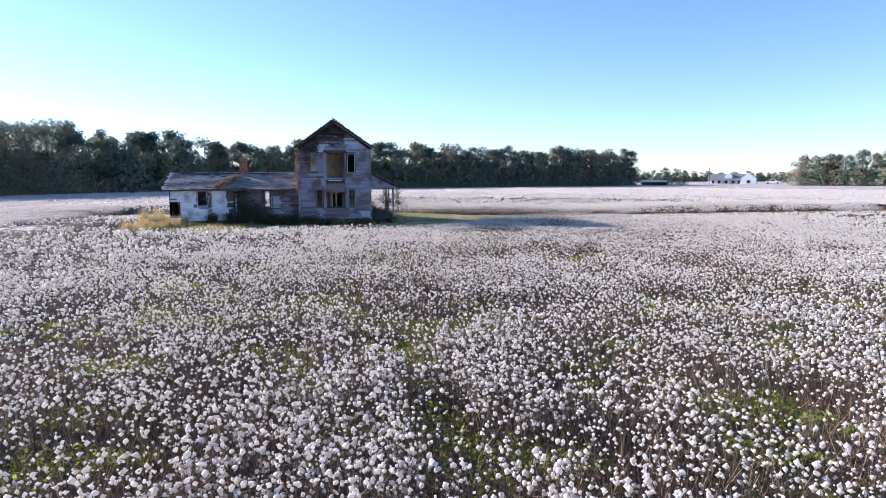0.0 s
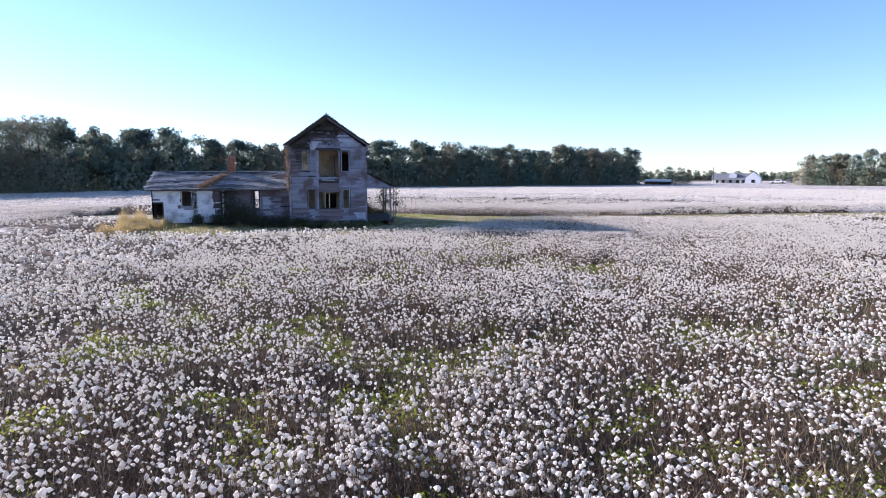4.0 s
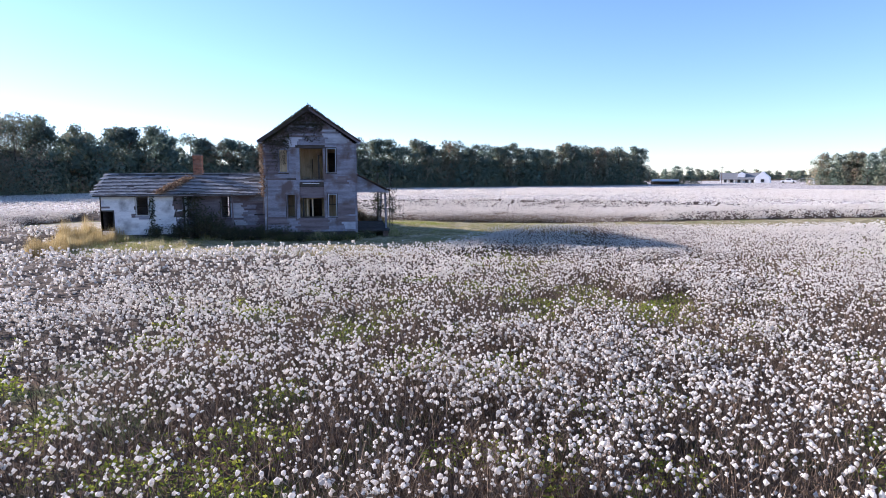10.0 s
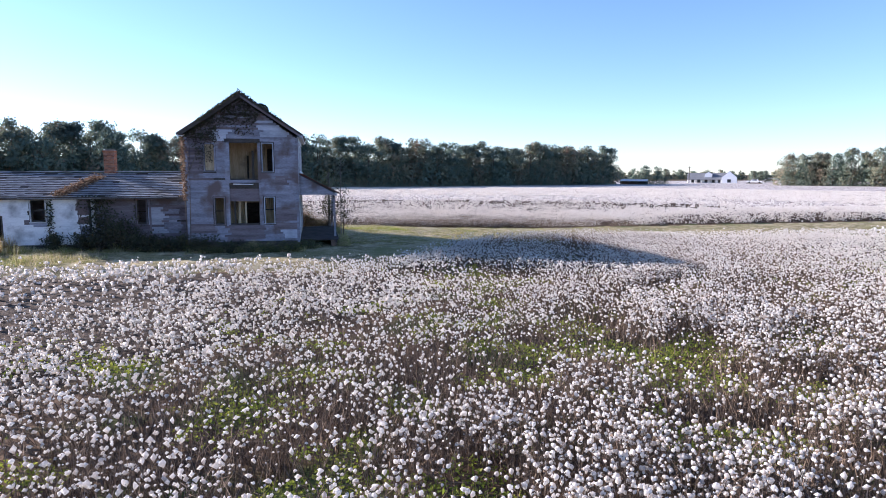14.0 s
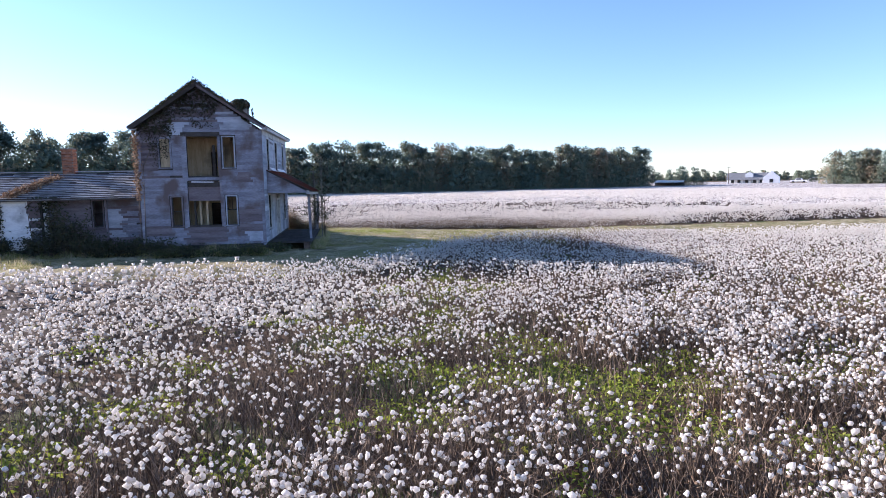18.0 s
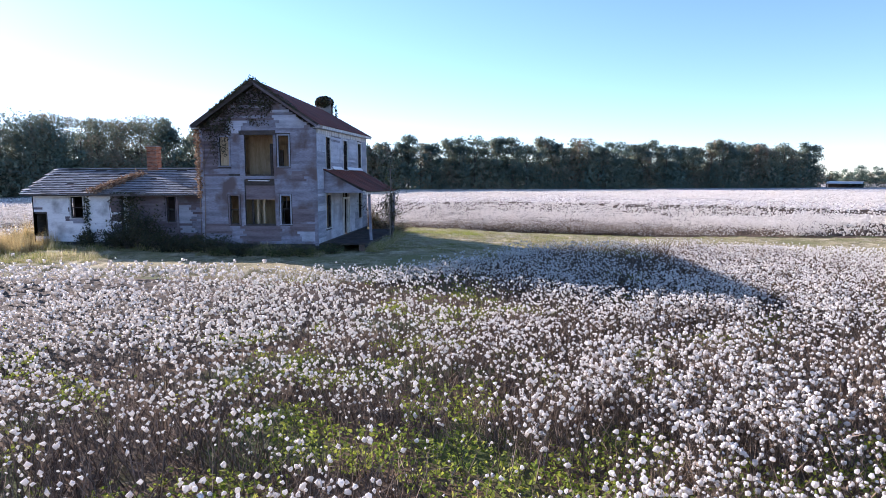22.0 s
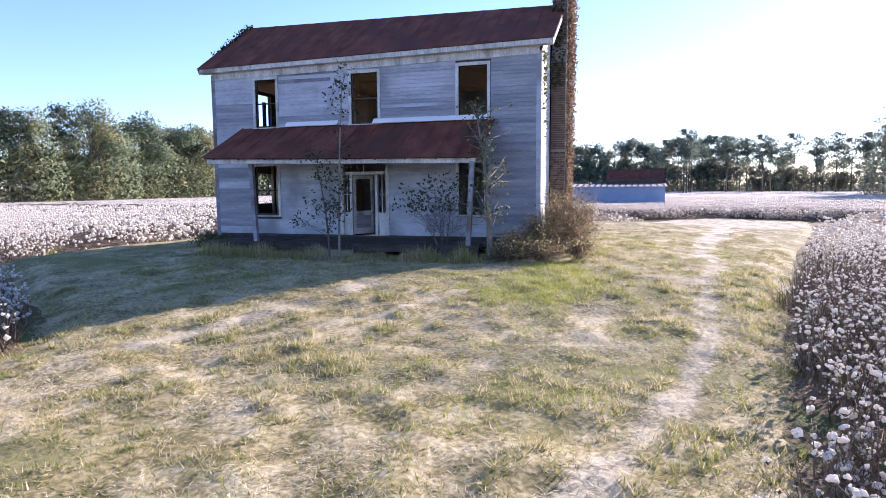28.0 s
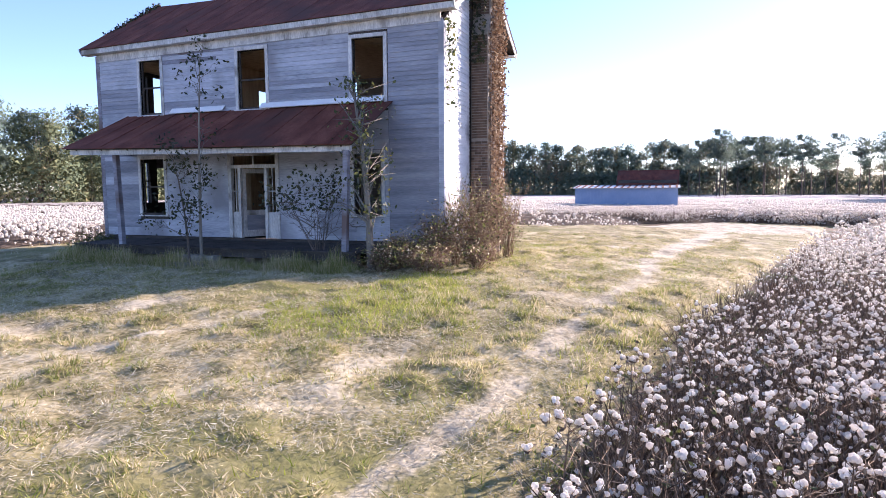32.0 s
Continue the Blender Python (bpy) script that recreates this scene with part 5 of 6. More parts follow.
clapboards(ws, WS, 5.2, 0.42, WE, wh, HR, None, 0.02, WHITEWALL, 0.08, 1.4,
           [(1.85, 2.15, 1.5, 1.75, BROWNBOARD), (2.3, 2.95, 1.3, 1.7, GREYBOARD), (4.4, 5.2, 2.3, 3.05, BROWNBOARD), (4.7, 5.2, 0.4, 2.3, GREYBOARD), (0.0, 0.5, 1.95, 2.2, BROWNBOARD)])
casing(wing, WS, wh[0], sash="lower", w=0.07, label="dark window with broken casing")
s, m = wall_shape((WX0, WY1, 0), (0, -1, 0), (1, 0, 0), WY1 - WY0, 0.42, WE, [(2.0, 2.9, 1.4, 2.7)], 0.12)
gable(s, m, WY1 - WY0, WE, WRZ - 0.06, 0.12)
wwest = part("end_wall", s, DARKWOOD, wing, "white end wall of the wing")
clapboards(wwest, m, WY1 - WY0, 0.42, WRZ - 0.1, [(2.0, 2.9, 1.4, 2.7)], HR, (WE, WRZ - 0.06), 0.02, WHITEWALL)
s, m = wall_shape((WX1, WY1, 0), (-1, 0, 0), (0, -1, 0), WX1 - WX0, 0.42, WE, [(1.5, 2.3, 1.4, 2.7), (2.9, 3.5, 1.2, 2.8), (6, 6.9, 1.4, 2.7)], 0.12)
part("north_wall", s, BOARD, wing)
porch_holes = [(2.3, 2.78, 1.5, 2.85)]
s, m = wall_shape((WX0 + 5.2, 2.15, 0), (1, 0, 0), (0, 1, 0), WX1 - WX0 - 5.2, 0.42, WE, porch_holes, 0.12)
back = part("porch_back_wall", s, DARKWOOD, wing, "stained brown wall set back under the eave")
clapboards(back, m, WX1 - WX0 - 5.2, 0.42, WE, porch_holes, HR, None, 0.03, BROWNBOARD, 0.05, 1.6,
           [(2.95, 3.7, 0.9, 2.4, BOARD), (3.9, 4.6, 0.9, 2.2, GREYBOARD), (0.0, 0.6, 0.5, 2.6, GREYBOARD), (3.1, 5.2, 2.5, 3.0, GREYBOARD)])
casing(wing, m, porch_holes[0], sash="rail", w=0.05, label="narrow empty window in the stained wall", mat=BROWNBOARD)
part("return_wall", Shape().box(WX0 + 5.2, WX0 + 5.32, WY0 + 0.12, 2.15, 0.42, WE), WHITEWALL, wing)
part("post", Shape().beam((-8.25, WY0 + 0.12, 0.4), (-8.25, WY0 + 0.12, WE), 0.09), BROWNBOARD, wing)
part("floor_frame", Shape().box(WX0, WX1, WY0, WY1, 0.2, 0.41), DARKWOOD, wing)
part("ceiling", Shape().box(WX0 + 0.15, WX1, WY0 + 0.15, WY1 - 0.15, WE - 0.02, WE + 0.02), DARKWOOD, wing)
for px in (-16.2, -13.6, -11.2, -8.6, -6.3):
    for py in (1.95, 4.4, 6.8):
        piece("pier", pier, pose(px, py, -0.12), wing)
shingle = Shape().slab([(0, 0, 0), (1, 0, 0), (1, 1, 0.0), (0, 1, 0.0)], 0.022).mesh("shingle", SHINGLE)
mid_y = (WY0 + WY1) / 2
for side in (-1, 1):
    def wat(k, x, side=side):
        return Vector((x, mid_y + side * (mid_y - WY0 + 0.35) * (1 - k), WE - 0.02 + (WRZ + 0.1 - WE) * k - 0.06 * math.sin(math.pi * (x - WX0) / (WX1 - WX0))))
    deck = Shape()
    for k in range(6):
        xa, xb = WX0 - 0.3 + (WX1 - WX0 + 0.3) * k / 6, WX0 - 0.3 + (WX1 - WX0 + 0.3) * (k + 1) / 6
        deck.slab([wat(0, xa), wat(0, xb), wat(1, xb), wat(1, xa)] if side < 0 else [wat(0, xb), wat(0, xa), wat(1, xa), wat(1, xb)], 0.06)
    wr = part("wing_roof", deck.weld(), DARKWOOD, wing, "sagging roof of weathered grey shingles")
    rows_n = 15 if side < 0 else 5
    for r in range(rows_n):
        x = WX0 - 0.34 - 0.3 * HR.rand()
        while x < WX1 - 0.06:
            w = min(HR.uniform(0.35, 0.75), WX1 - x)
            if HR.rand() > 0.03 and w > 0.1:
                k0, k1 = r / rows_n - 0.012, (r + 1) / rows_n + 0.02
                a, b = wat(k0, x + w / 2), wat(k1, x + w / 2)
                d = b - a
                mm = Matrix(((w - 0.01, d.x, 0, 0), (0, d.y, 0, 0), (0, d.z, 1, 0), (0, 0, 0, 1)))
                mm.translation = a + Vector((-w / 2, 0, 0.03 + 0.012 * HR.rand()))
                piece("shingle", shingle, mm, wr)
            x += w
    s = Shape().beam(wat(0, WX0 - 0.3) - Vector((0, 0, 0.05)), wat(0, WX1) - Vector((0, 0, 0.05)), 0.04, 0.13)
    part("fascia", s, PAINT if side > 0 else DARKWOOD, wing)
part("ridge_cap", Shape().beam((WX0 - 0.3, mid_y, WRZ + 0.1), (WX1, mid_y, WRZ + 0.1), 0.16, 0.05), SHINGLE, wing)

# ---- vines and shrubs ----
def clump(centre, spread, n, rng=RNG):
    return np.asarray(centre) + rng.normal(size=(n, 3)) * spread


def greenery(name, base, leafsets, twigs, leaf_mats, label, category, bark=BARK, group=""):
    """A shrub or vine: woody stems and one leaf part for each kind of leaf."""
    ob = thing(name, base, label, category, group)
    if twigs is not None:
        stuff("stem_tangle", *twigs, bark, ob)
    for (v, f), mat in zip(leafsets, leaf_mats):
        stuff("foliage", v, f, mat, ob)
    return ob


def arms(foot, n, spread, rise, rng=RNG, r=0.015, levels=2):
    """Branching bare stems from a foot; returns them and their tips."""
    a = np.repeat(np.array([foot], float), n, 0) + rng.normal(0, 0.05, (n, 3)) * (1, 1, 0)
    b = a + np.stack([rng.normal(0, spread, n), rng.normal(0, spread, n), rng.uniform(0.6, 1.1, n) * rise], 1)
    sets, tips = [spikes(a, b, r)], [b]
    for lv in range(levels):
        a2 = np.repeat(a, 3, 0) + (np.repeat(b - a, 3, 0)) * rng.uniform(0.35, 0.95, (3 * len(a), 1))
        b2 = a2 + np.stack([rng.normal(0, spread * 0.7, len(a2)), rng.normal(0, spread * 0.7, len(a2)), rng.uniform(-0.1, 0.5, len(a2)) * rise * 0.6], 1)
        sets.append(spikes(a2, b2, r * 0.5))
        tips.append(b2)
        a, b = a2, b2
    return joined(*sets), np.concatenate(tips)


# ivy over the south gable peak and its west corner
n = 26000
u, z = RNG.uniform(-6.1, -0.6, n), RNG.uniform(4.0, 8.75, n)
w = u + DEEP
roofline = EAVE + (1 - np.abs(u + DEEP / 2) / (DEEP / 2)) * (RIDGE - EAVE) + 0.1
reach = np.interp(w, [0, 0.5, 0.7, 1.2, 1.5, 1.7, 3.4, 3.9, 4.3, 4.6], [6.3, 5.6, 4.3, 4.2, 5.4, 6.6, 6.75, 7.1, 7.6, 9.0])
reach = reach + 1.1 * (patchy(u * 1.0 + 3, z, 0.6) - 0.5) + 0.8 * (patchy(u, z + 9, 0.22) - 0.5)
cover = np.clip((z - reach) / 0.9 + 0.15, 0, 1) * (0.45 + 0.5 * patchy(u + 40, z, 0.3)) * np.where(z < 6.2, 0.45, 1.0)
ok = (z < roofline) & ((RNG.rand(n) < cover) | (z > roofline - 0.25 * patchy(u, z, 0.4)))
u, z = u[ok], z[ok]
c1 = np.stack([u, -0.05 - np.abs(RNG.normal(0, 0.035, len(u))), z], 1)
k = RNG.uniform(0, 1, 1300)
side = np.where(RNG.rand(1300) < 0.75, -1, 1)
c2 = np.stack([-DEEP / 2 + side * k * 2.2, -0.35 + RNG.normal(0, 0.12, 1300), RIDGE + 0.16 - k * 2.2 * 0.72 + np.abs(RNG.normal(0, 0.07, 1300))], 1)
greenery("ivy", (-4, -0.1, 0.5), [leaves(c1[::2], 0.05), leaves(np.concatenate([c1[1::2], c2]), 0.055)], spikes(np.array([(-5.8, -0.06, 0.5), (-5.7, -0.06, 4.5)]), np.array([(-5.6, -0.08, 7.0), (-4.2, -0.08, 7.8)]), 0.03), [WITHERED, IVY],
         "dark withered ivy covering the peak of the south gable", "vine")
zz = RNG.uniform(2.9, 6.4, 900)
c = np.stack([-DEEP - 0.08 + RNG.normal(0, 0.1, 900), RNG.normal(-0.05, 0.12, 900), zz], 1)
greenery("dead_vine", (-5.95, -0.1, 0), [leaves(c, 0.06)], spikes(np.array([(-5.98, -0.1, 0.0)]), np.array([(-5.95, -0.08, 6.4)]), 0.03), [DEADVINE], "rust-brown dead vine climbing the house corner", "vine")
# vine on the wing roof
t = RNG.uniform(0, 1, 1500)
c = np.stack([-11.3 - 1.5 * (1 - t) + RNG.normal(0, 0.2, 1500), 1.35 + 2.5 * t + RNG.normal(0, 0.12, 1500), 3.1 + 1.02 * t + np.abs(RNG.normal(0, 0.08, 1500))], 1)
c_down = np.concatenate([np.stack([-10.9 + RNG.normal(0, 0.4, 700), 1.62 + RNG.normal(0, 0.08, 700), 3.1 - 1.6 * RNG.rand(700) ** 1.5], 1), np.stack([-13.3 + RNG.normal(0, 0.12, 260), 1.66 + RNG.normal(0, 0.05, 260), RNG.uniform(0.7, 3.0, 260)], 1)])
greenery("roof_vine", (-11.8, 1.5, 0), [leaves(c, 0.07), leaves(c_down, 0.07)], spikes(np.array([(-11.6, 1.4, 0), (-11.9, 1.4, 2.6)]), np.array([(-11.9, 1.4, 3.2), (-11.2, 3.6, 4.1)]), 0.04), [DEADVINE, IVY],
         "rust-coloured vine lying across the wing roof", "vine")
# vines on the chimney
n = 5200
z = RNG.uniform(0.3, 9.1, n)
half = np.where(z < 6.6, 0.72, 0.52)
c = np.stack([-2.9 + RNG.uniform(-1, 1, n) * half, 12.47 + np.abs(RNG.normal(0, 0.1, n)) * (0.5 + 0.12 * z * 0.6), z], 1)
c_top = RNG.normal(size=(2600, 3))
c_top = np.array((-2.9, 12.17, 8.98)) + c_top / np.linalg.norm(c_top, axis=1, keepdims=True) * (0.62, 0.44, 0.42) * RNG.uniform(0.75, 1.06, (2600, 1))
nn = 260
c_e = np.stack([-2.14 + np.abs(RNG.normal(0, 0.05, nn)), RNG.uniform(11.95, 12.4, nn), RNG.uniform(5.6, 8.8, nn)], 1)
c_w = np.stack([RNG.uniform(-0.7, 0.0, 130), 11.95 + np.abs(RNG.normal(0, 0.05, 130)), 6.4 - np.abs(RNG.normal(0, 0.9, 130))], 1)
foot = np.stack([RNG.uniform(-3.5, -2.2, 16), np.full(16, 12.47), np.zeros(16)], 1)
greenery("chimney_vine", (-2.9, 12.5, 0), [leaves(c, 0.06), leaves(np.concatenate([c_top, c_e]), 0.07), leaves(c_w, 0.06)], spikes(foot, foot + np.stack([RNG.normal(0, 0.2, 16), RNG.uniform(0, 0.1, 16), RNG.uniform(4, 9, 16)], 1), 0.03), [DEADVINE, IVY, LEAF],
         "brown dead vine hanging down the brick chimney", "vine")
# shrubs south of the wing
for x, y, h, w in ((-10.7, 1.1, 2.0, 0.9), (-10.1, 1.0, 2.6, 0.9), (-9.5, 0.9, 2.4, 0.9), (-9.0, 0.7, 1.5, 0.9), (-8.3, 0.5, 1.0, 0.9), (-7.4, 0.5, 1.1, 0.9), (-6.5, 0.2, 1.1, 0.9), (-5.2, -0.6, 1.0, 1.0), (-3.6, -0.8, 0.6, 0.9), (-13.0, 1.2, 1.3, 0.4), (-11.6, 1.2, 1.2, 0.6)):
    tw, tips = arms((x, y, 0), 9, w * 0.35, h * 0.7)
    c = np.concatenate([tips + RNG.normal(size=tips.shape) * 0.14 for _ in range(9)])
    greenery("shrub", (x, y, 0), [leaves(np.clip(c, (-99, -99, 0.05), (99, 99, 99)), 0.06)], tw, [IVY], "dark green shrub against the shaded wing wall", "shrub", group="shrubs along the wing")
# young tree before the porch
def sapling(name, base, top, lean, leafy, mat, label, bark, n=9, r=0.05, spread=0.45):
    b = Vector(base)
    pts = [b + Vector((lean[0] * k * k, lean[1] * k * k, top * k)) for k in (0, 0.25, 0.5, 0.75, 1)]
    trunk = Shape().tube(pts, [r, r * 0.85, r * 0.65, r * 0.45, r * 0.15], 7)
    ob = thing(name, base, label, "tree")
    part("trunk", trunk, bark, ob)
    a, bb = [], []
    for k in range(n):
        f = RNG.uniform(0.18, 0.98)
        p = b + Vector((lean[0] * f * f, lean[1] * f * f, top * f))
        q = p + Vector((RNG.normal(0, spread), RNG.normal(0, spread), RNG.uniform(0.3, 1.0))) * (1.15 - f * 0.6)
        a.append(tuple(p)), bb.append(tuple(q))
    a, bb = np.array(a), np.array(bb)
    a2 = np.repeat(a, 3, 0) + np.repeat(bb - a, 3, 0) * RNG.uniform(0.4, 0.9, (3 * n, 1))
    b2 = a2 + RNG.normal(size=a2.shape) * (0.25, 0.25, 0.15) + (0, 0, 0.15)
    stuff("twig_spray", *joined(spikes(a, bb, r * 0.35), spikes(a2, b2, r * 0.18)), bark, ob)
    where = np.concatenate([b2, bb])
    lv = where[RNG.randint(0, len(where), leafy)] + RNG.normal(size=(leafy, 3)) * 0.12
    stuff("leaves", *leaves(lv, 0.055), mat, ob)
    return ob


sapling("young_tree", (2.6, 6.2, 0.03), 5.3, (0.05, 0.25), 300, IVY, "slender half-bare young tree before the porch", PALEBARK, 14, 0.042, 0.2)
sapling("young_tree", (2.75, 5.95, 0.03), 3.0, (0.1, -0.35), 420, IVY, "leafy sapling beside the porch steps", BARK, 12, 0.035)
sapling("leaning_tree", (1.95, 10.72, 0.03), 4.3, (0.0, -0.4), 620, LEAF, "pale grey leaning tree trunk with yellow-green leaves", PALEBARK, 34, 0.1, 0.3)
tw, tips = arms((1.9, 9.3, 0.1), 14, 0.62, 2.1, levels=2)
c = np.concatenate([tips + RNG.normal(size=tips.shape) * 0.17 for _ in range(4)])
greenery("porch_shrub", (1.9, 9.4, 0.03), [leaves(c[(c[:, 2] > 1.5) & (c[:, 2] < 3.0)], 0.06)], tw, [IVY], "dark-leaved shrub growing through the porch", "shrub")
for x, y, h, w in ((1.6, 11.3, 1.0, 0.5), (0.2, 12.25, 2.1, 0.5), (-0.7, 12.35, 2.3, 0.5), (0.9, 12.1, 1.3, 0.6), (2.3, 12.3, 0.8, 0.6), (0.2, 13.0, 1.6, 0.6), (-1.0, 12.9, 2.1, 0.6), (-1.9, 13.1, 2.2, 0.5), (1.4, 13.2, 0.8, 0.5), (2.3, 11.2, 0.7, 0.4), (0.6, 11.9, 1.5, 0.5), (1.3, 11.6, 0.9, 0.5), (1.8, 11.2, 0.7, 0.4)):
    tw, tips = arms((x, y, 0), 52, w * 0.55, h * 0.85, r=0.009)
    c = np.clip(tips + RNG.normal(size=tips.shape) * 0.08, (-99, -99, 0.05), (99, 99, 99))
    greenery("brush", (x, y, 0.03), [leaves(c[::3], 0.032), leaves(c[1::6], 0.036)], tw, [STRAW, LEAF], "tangled dry brush with a few green leaves", "shrub", DEADVINE, "brush at the house corner")
for x, y, h, w in ((-4.6, -0.7, 0.9, 0.9), (-2.6, -0.7, 0.8, 0.9), (-1.4, -0.8, 0.7, 0.9), (-0.4, -0.6, 0.9, 0.8), (0.5, 0.4, 0.8, 0.8), (-5.7, 0.0, 1.4, 0.8)):
    tw, tips = arms((x, y, 0), 22, w * 0.4, h * 0.75, r=0.008)
    c = np.clip(np.concatenate([tips + RNG.normal(size=tips.shape) * 0.1 for _ in range(3)]), (-99, -99, 0.05), (99, 99, 99))
    greenery("weed_clump", (x, y, 0.03), [leaves(c * (1, 1, 0.7), 0.045)], tw, [LEAF], "dark shaded weeds at the foot of the gable", "weeds", BARK, "weeds along the gable")
for x, y, h, w in ((-17.3, 0.6, 1.3, 0.5), (-18.2, 0.2, 1.0, 0.5), (-17.2, 2.0, 1.5, 0.4), (-16.6, -0.2, 0.7, 0.5)):
    tw, tips = arms((x, y, 0), 40, w * 0.5, h * 0.75, r=0.008, levels=1)
    greenery("tall_grass", (x, y, 0.03), [], tw, [], "clump of tall straw-yellow grass at the wing corner", "grass", STRAW, "tall grass at the wing")

# ---- cotton plants at the field edge, one by one ----
def boll_mesh(rng):
    """An open boll: four soft locks in a dry brown burr."""
    m = 4
    an = np.arange(m) * 6.28 / m + rng.uniform(0, 1.5)
    c = np.stack([np.cos(an) * 0.02, np.sin(an) * 0.02, rng.uniform(-0.006, 0.016, m)], 1)
    lock = repeated(ICO_V, ICO_F, c, rng.uniform(0.019, 0.026, m), rng.uniform(0, 6, m), np.stack([rng.uniform(0.8, 1.2, m), rng.uniform(0.8, 1.2, m), rng.uniform(0.8, 1.15, m)], 1))
    foot = np.repeat([(0, 0, -0.03)], 5, 0).astype(float)
    an = np.arange(5) * 1.257
    burr = spikes(foot, np.stack([np.cos(an) * 0.04, np.sin(an) * 0.04, 0 * an - 0.006], 1), 0.012)
    v, f = joined(lock, burr)
    return triangles("boll", v, f, [BOLL, TWIG], np.r_[np.zeros(len(lock[1]), int), np.ones(len(burr[1]), int)], True)


BOLLS = [boll_mesh(np.random.RandomState(30 + k)) for k in range(4)]


def cotton_plant(rng):
    ob = thing("cotton_plant", (0, 0, 0), "dry brown cotton plant with open white bolls at the field edge", "cotton plant", "cotton plants at the field edge")
    h = rng.uniform(0.65, 0.9)
    lean = rng.normal(0, 0.1, 2)
    top = np.array((lean[0], lean[1], h))
    k = 11
    f = rng.uniform(0.25, 0.98, k)
    a = top * f[:, None]
    ang = rng.uniform(0, 6.28, k)
    reach = (1.1 - f) * 0.42 + 0.06
    b = a + np.stack([np.cos(ang) * reach, np.sin(ang) * reach, rng.uniform(0.02, 0.2, k)], 1)
    stem = Shape().tube([(0, 0, 0), tuple(top * 0.5 + (0.01, 0, 0)), tuple(top)], [0.011, 0.008, 0.003], 5)
    part("stem", stem, TWIG, ob)
    a2 = np.repeat(a, 4, 0) + np.repeat(b - a, 4, 0) * rng.uniform(0.1, 0.9, (4 * k, 1))
    b2 = a2 + rng.normal(size=(4 * k, 3)) * (0.08, 0.08, 0.06) + (0, 0, 0.05)
    burrs = leaves(np.concatenate([b2[::2], b2[::3] + 0.01]), 0.022)
    stuff("twig_spray", *joined(spikes(a, b, 0.004), slivers(a2, b2, 0.004), burrs), TWIG, ob)
    tips = np.concatenate([b, [top]])
    for p in tips:
        boll = new("boll", BOLLS[rng.randint(0, len(BOLLS))])
        boll.parent = ob
        boll.matrix_basis = pose(*p, rng.normal(0, 18), rng.normal(0, 18), rng.uniform(0, 360)) @ Matrix.Scale(rng.uniform(0.55, 1.05), 4)
    stuff("leaves", *leaves(rng.normal(size=(12, 3)) * (0.18, 0.18, 0.17) + (0, 0, 0.42), 0.028), LEAF, ob, "few yellow-green leaves")
    return ob


CR = np.random.RandomState(5)
plants = [cotton_plant(CR) for _ in range(6)]
spots = []
for _ in range(6000):
    px, py = CR.uniform(6, 19), CR.uniform(13.5, 21)
    if len(spots) < 120 and field(np.array([px]), np.array([py]))[0] and away(CLEARING, [px], [py])[0] < 2.6 and all((px - q) ** 2 + (py - r) ** 2 > 0.12 for q, r in spots):
        spots.append((px, py))
for k, (px, py) in enumerate(spots):
    mm = pose(px, py, 0, 0, 0, CR.uniform(0, 360))
    if k < 6:
        plants[k].matrix_basis = mm
    else:
        copy_thing(plants[k % 6], mm)

# ---- barn ----
barn = thing("barn", (-48, 13, 0), "low pale-blue metal barn with a galvanised lean-to and dark red roof", "barn")
bx0, bx1, by0, by1 = -52, -45, 8.6, 17.8
s = Shape().box(bx0, bx1, by0, by1, 0, 2.4)
walls = part("barn_wall", s, BLUEMETAL, barn, "pale blue ribbed metal walls")
rib = Shape().box(0, 0.03, 0, 0.05, 0, 2.36).mesh("rib", BLUEMETAL)
for k in range(29):
    piece("rib", rib, pose(bx1, by0 + 0.15 + k * 0.31, 0.02), walls)
part("lean_to_roof", Shape().slab([(bx1 + 0.3, by0 - 0.2, 2.45), (bx1 + 0.3, by1 + 0.2, 2.45), (bx1 - 3.2, by1 + 0.2, 2.72), (bx1 - 3.2, by0 - 0.2, 2.72)], 0.06), GALV, barn, "bright galvanised lean-to roof")
for k in range(16):
    y = by0 + 0.1 + k * 0.6
    part("roof_rib", Shape().beam((bx1 + 0.33, y, 2.46), (bx1 - 3.2, y, 2.745), 0.2, 0.03), RUST, barn, "rusty rib on the lean-to roof")
part("upper_wall", Shape().box(bx0 + 0.2, bx1 - 3.2, by0 + 3.7, by1 - 0.1, 2.4, 3.2), DARKWOOD, barn)
part("main_roof", Shape().slab([(bx1 - 2.9, by0 + 3.5, 2.7), (bx1 - 2.9, by1 + 0.1, 2.7), (bx1 - 5.2, by1 + 0.1, 4.2), (bx1 - 5.2, by0 + 3.5, 4.2)], 0.08), RUST, barn, "dark red main roof")
part("main_roof", Shape().slab([(bx1 - 5.2, by0 + 3.5, 4.2), (bx1 - 5.2, by1 + 0.1, 4.2), (bx0 - 0.3, by1 + 0.1, 2.9), (bx0 - 0.3, by0 + 3.5, 2.9)], 0.08), RUST, barn)

# ---- far farmstead ----
far_house = thing("white_house", (176.2, 214.5, 0), "distant white farmhouse with grey roof, dormer and porch", "house")
hm = pose(176.2, 214.5, 0, 0, 0, -38)
part("walls", Shape().box(-9, 9, -4, 4, 0, 2.6, hm), CLEANWHITE, far_house)
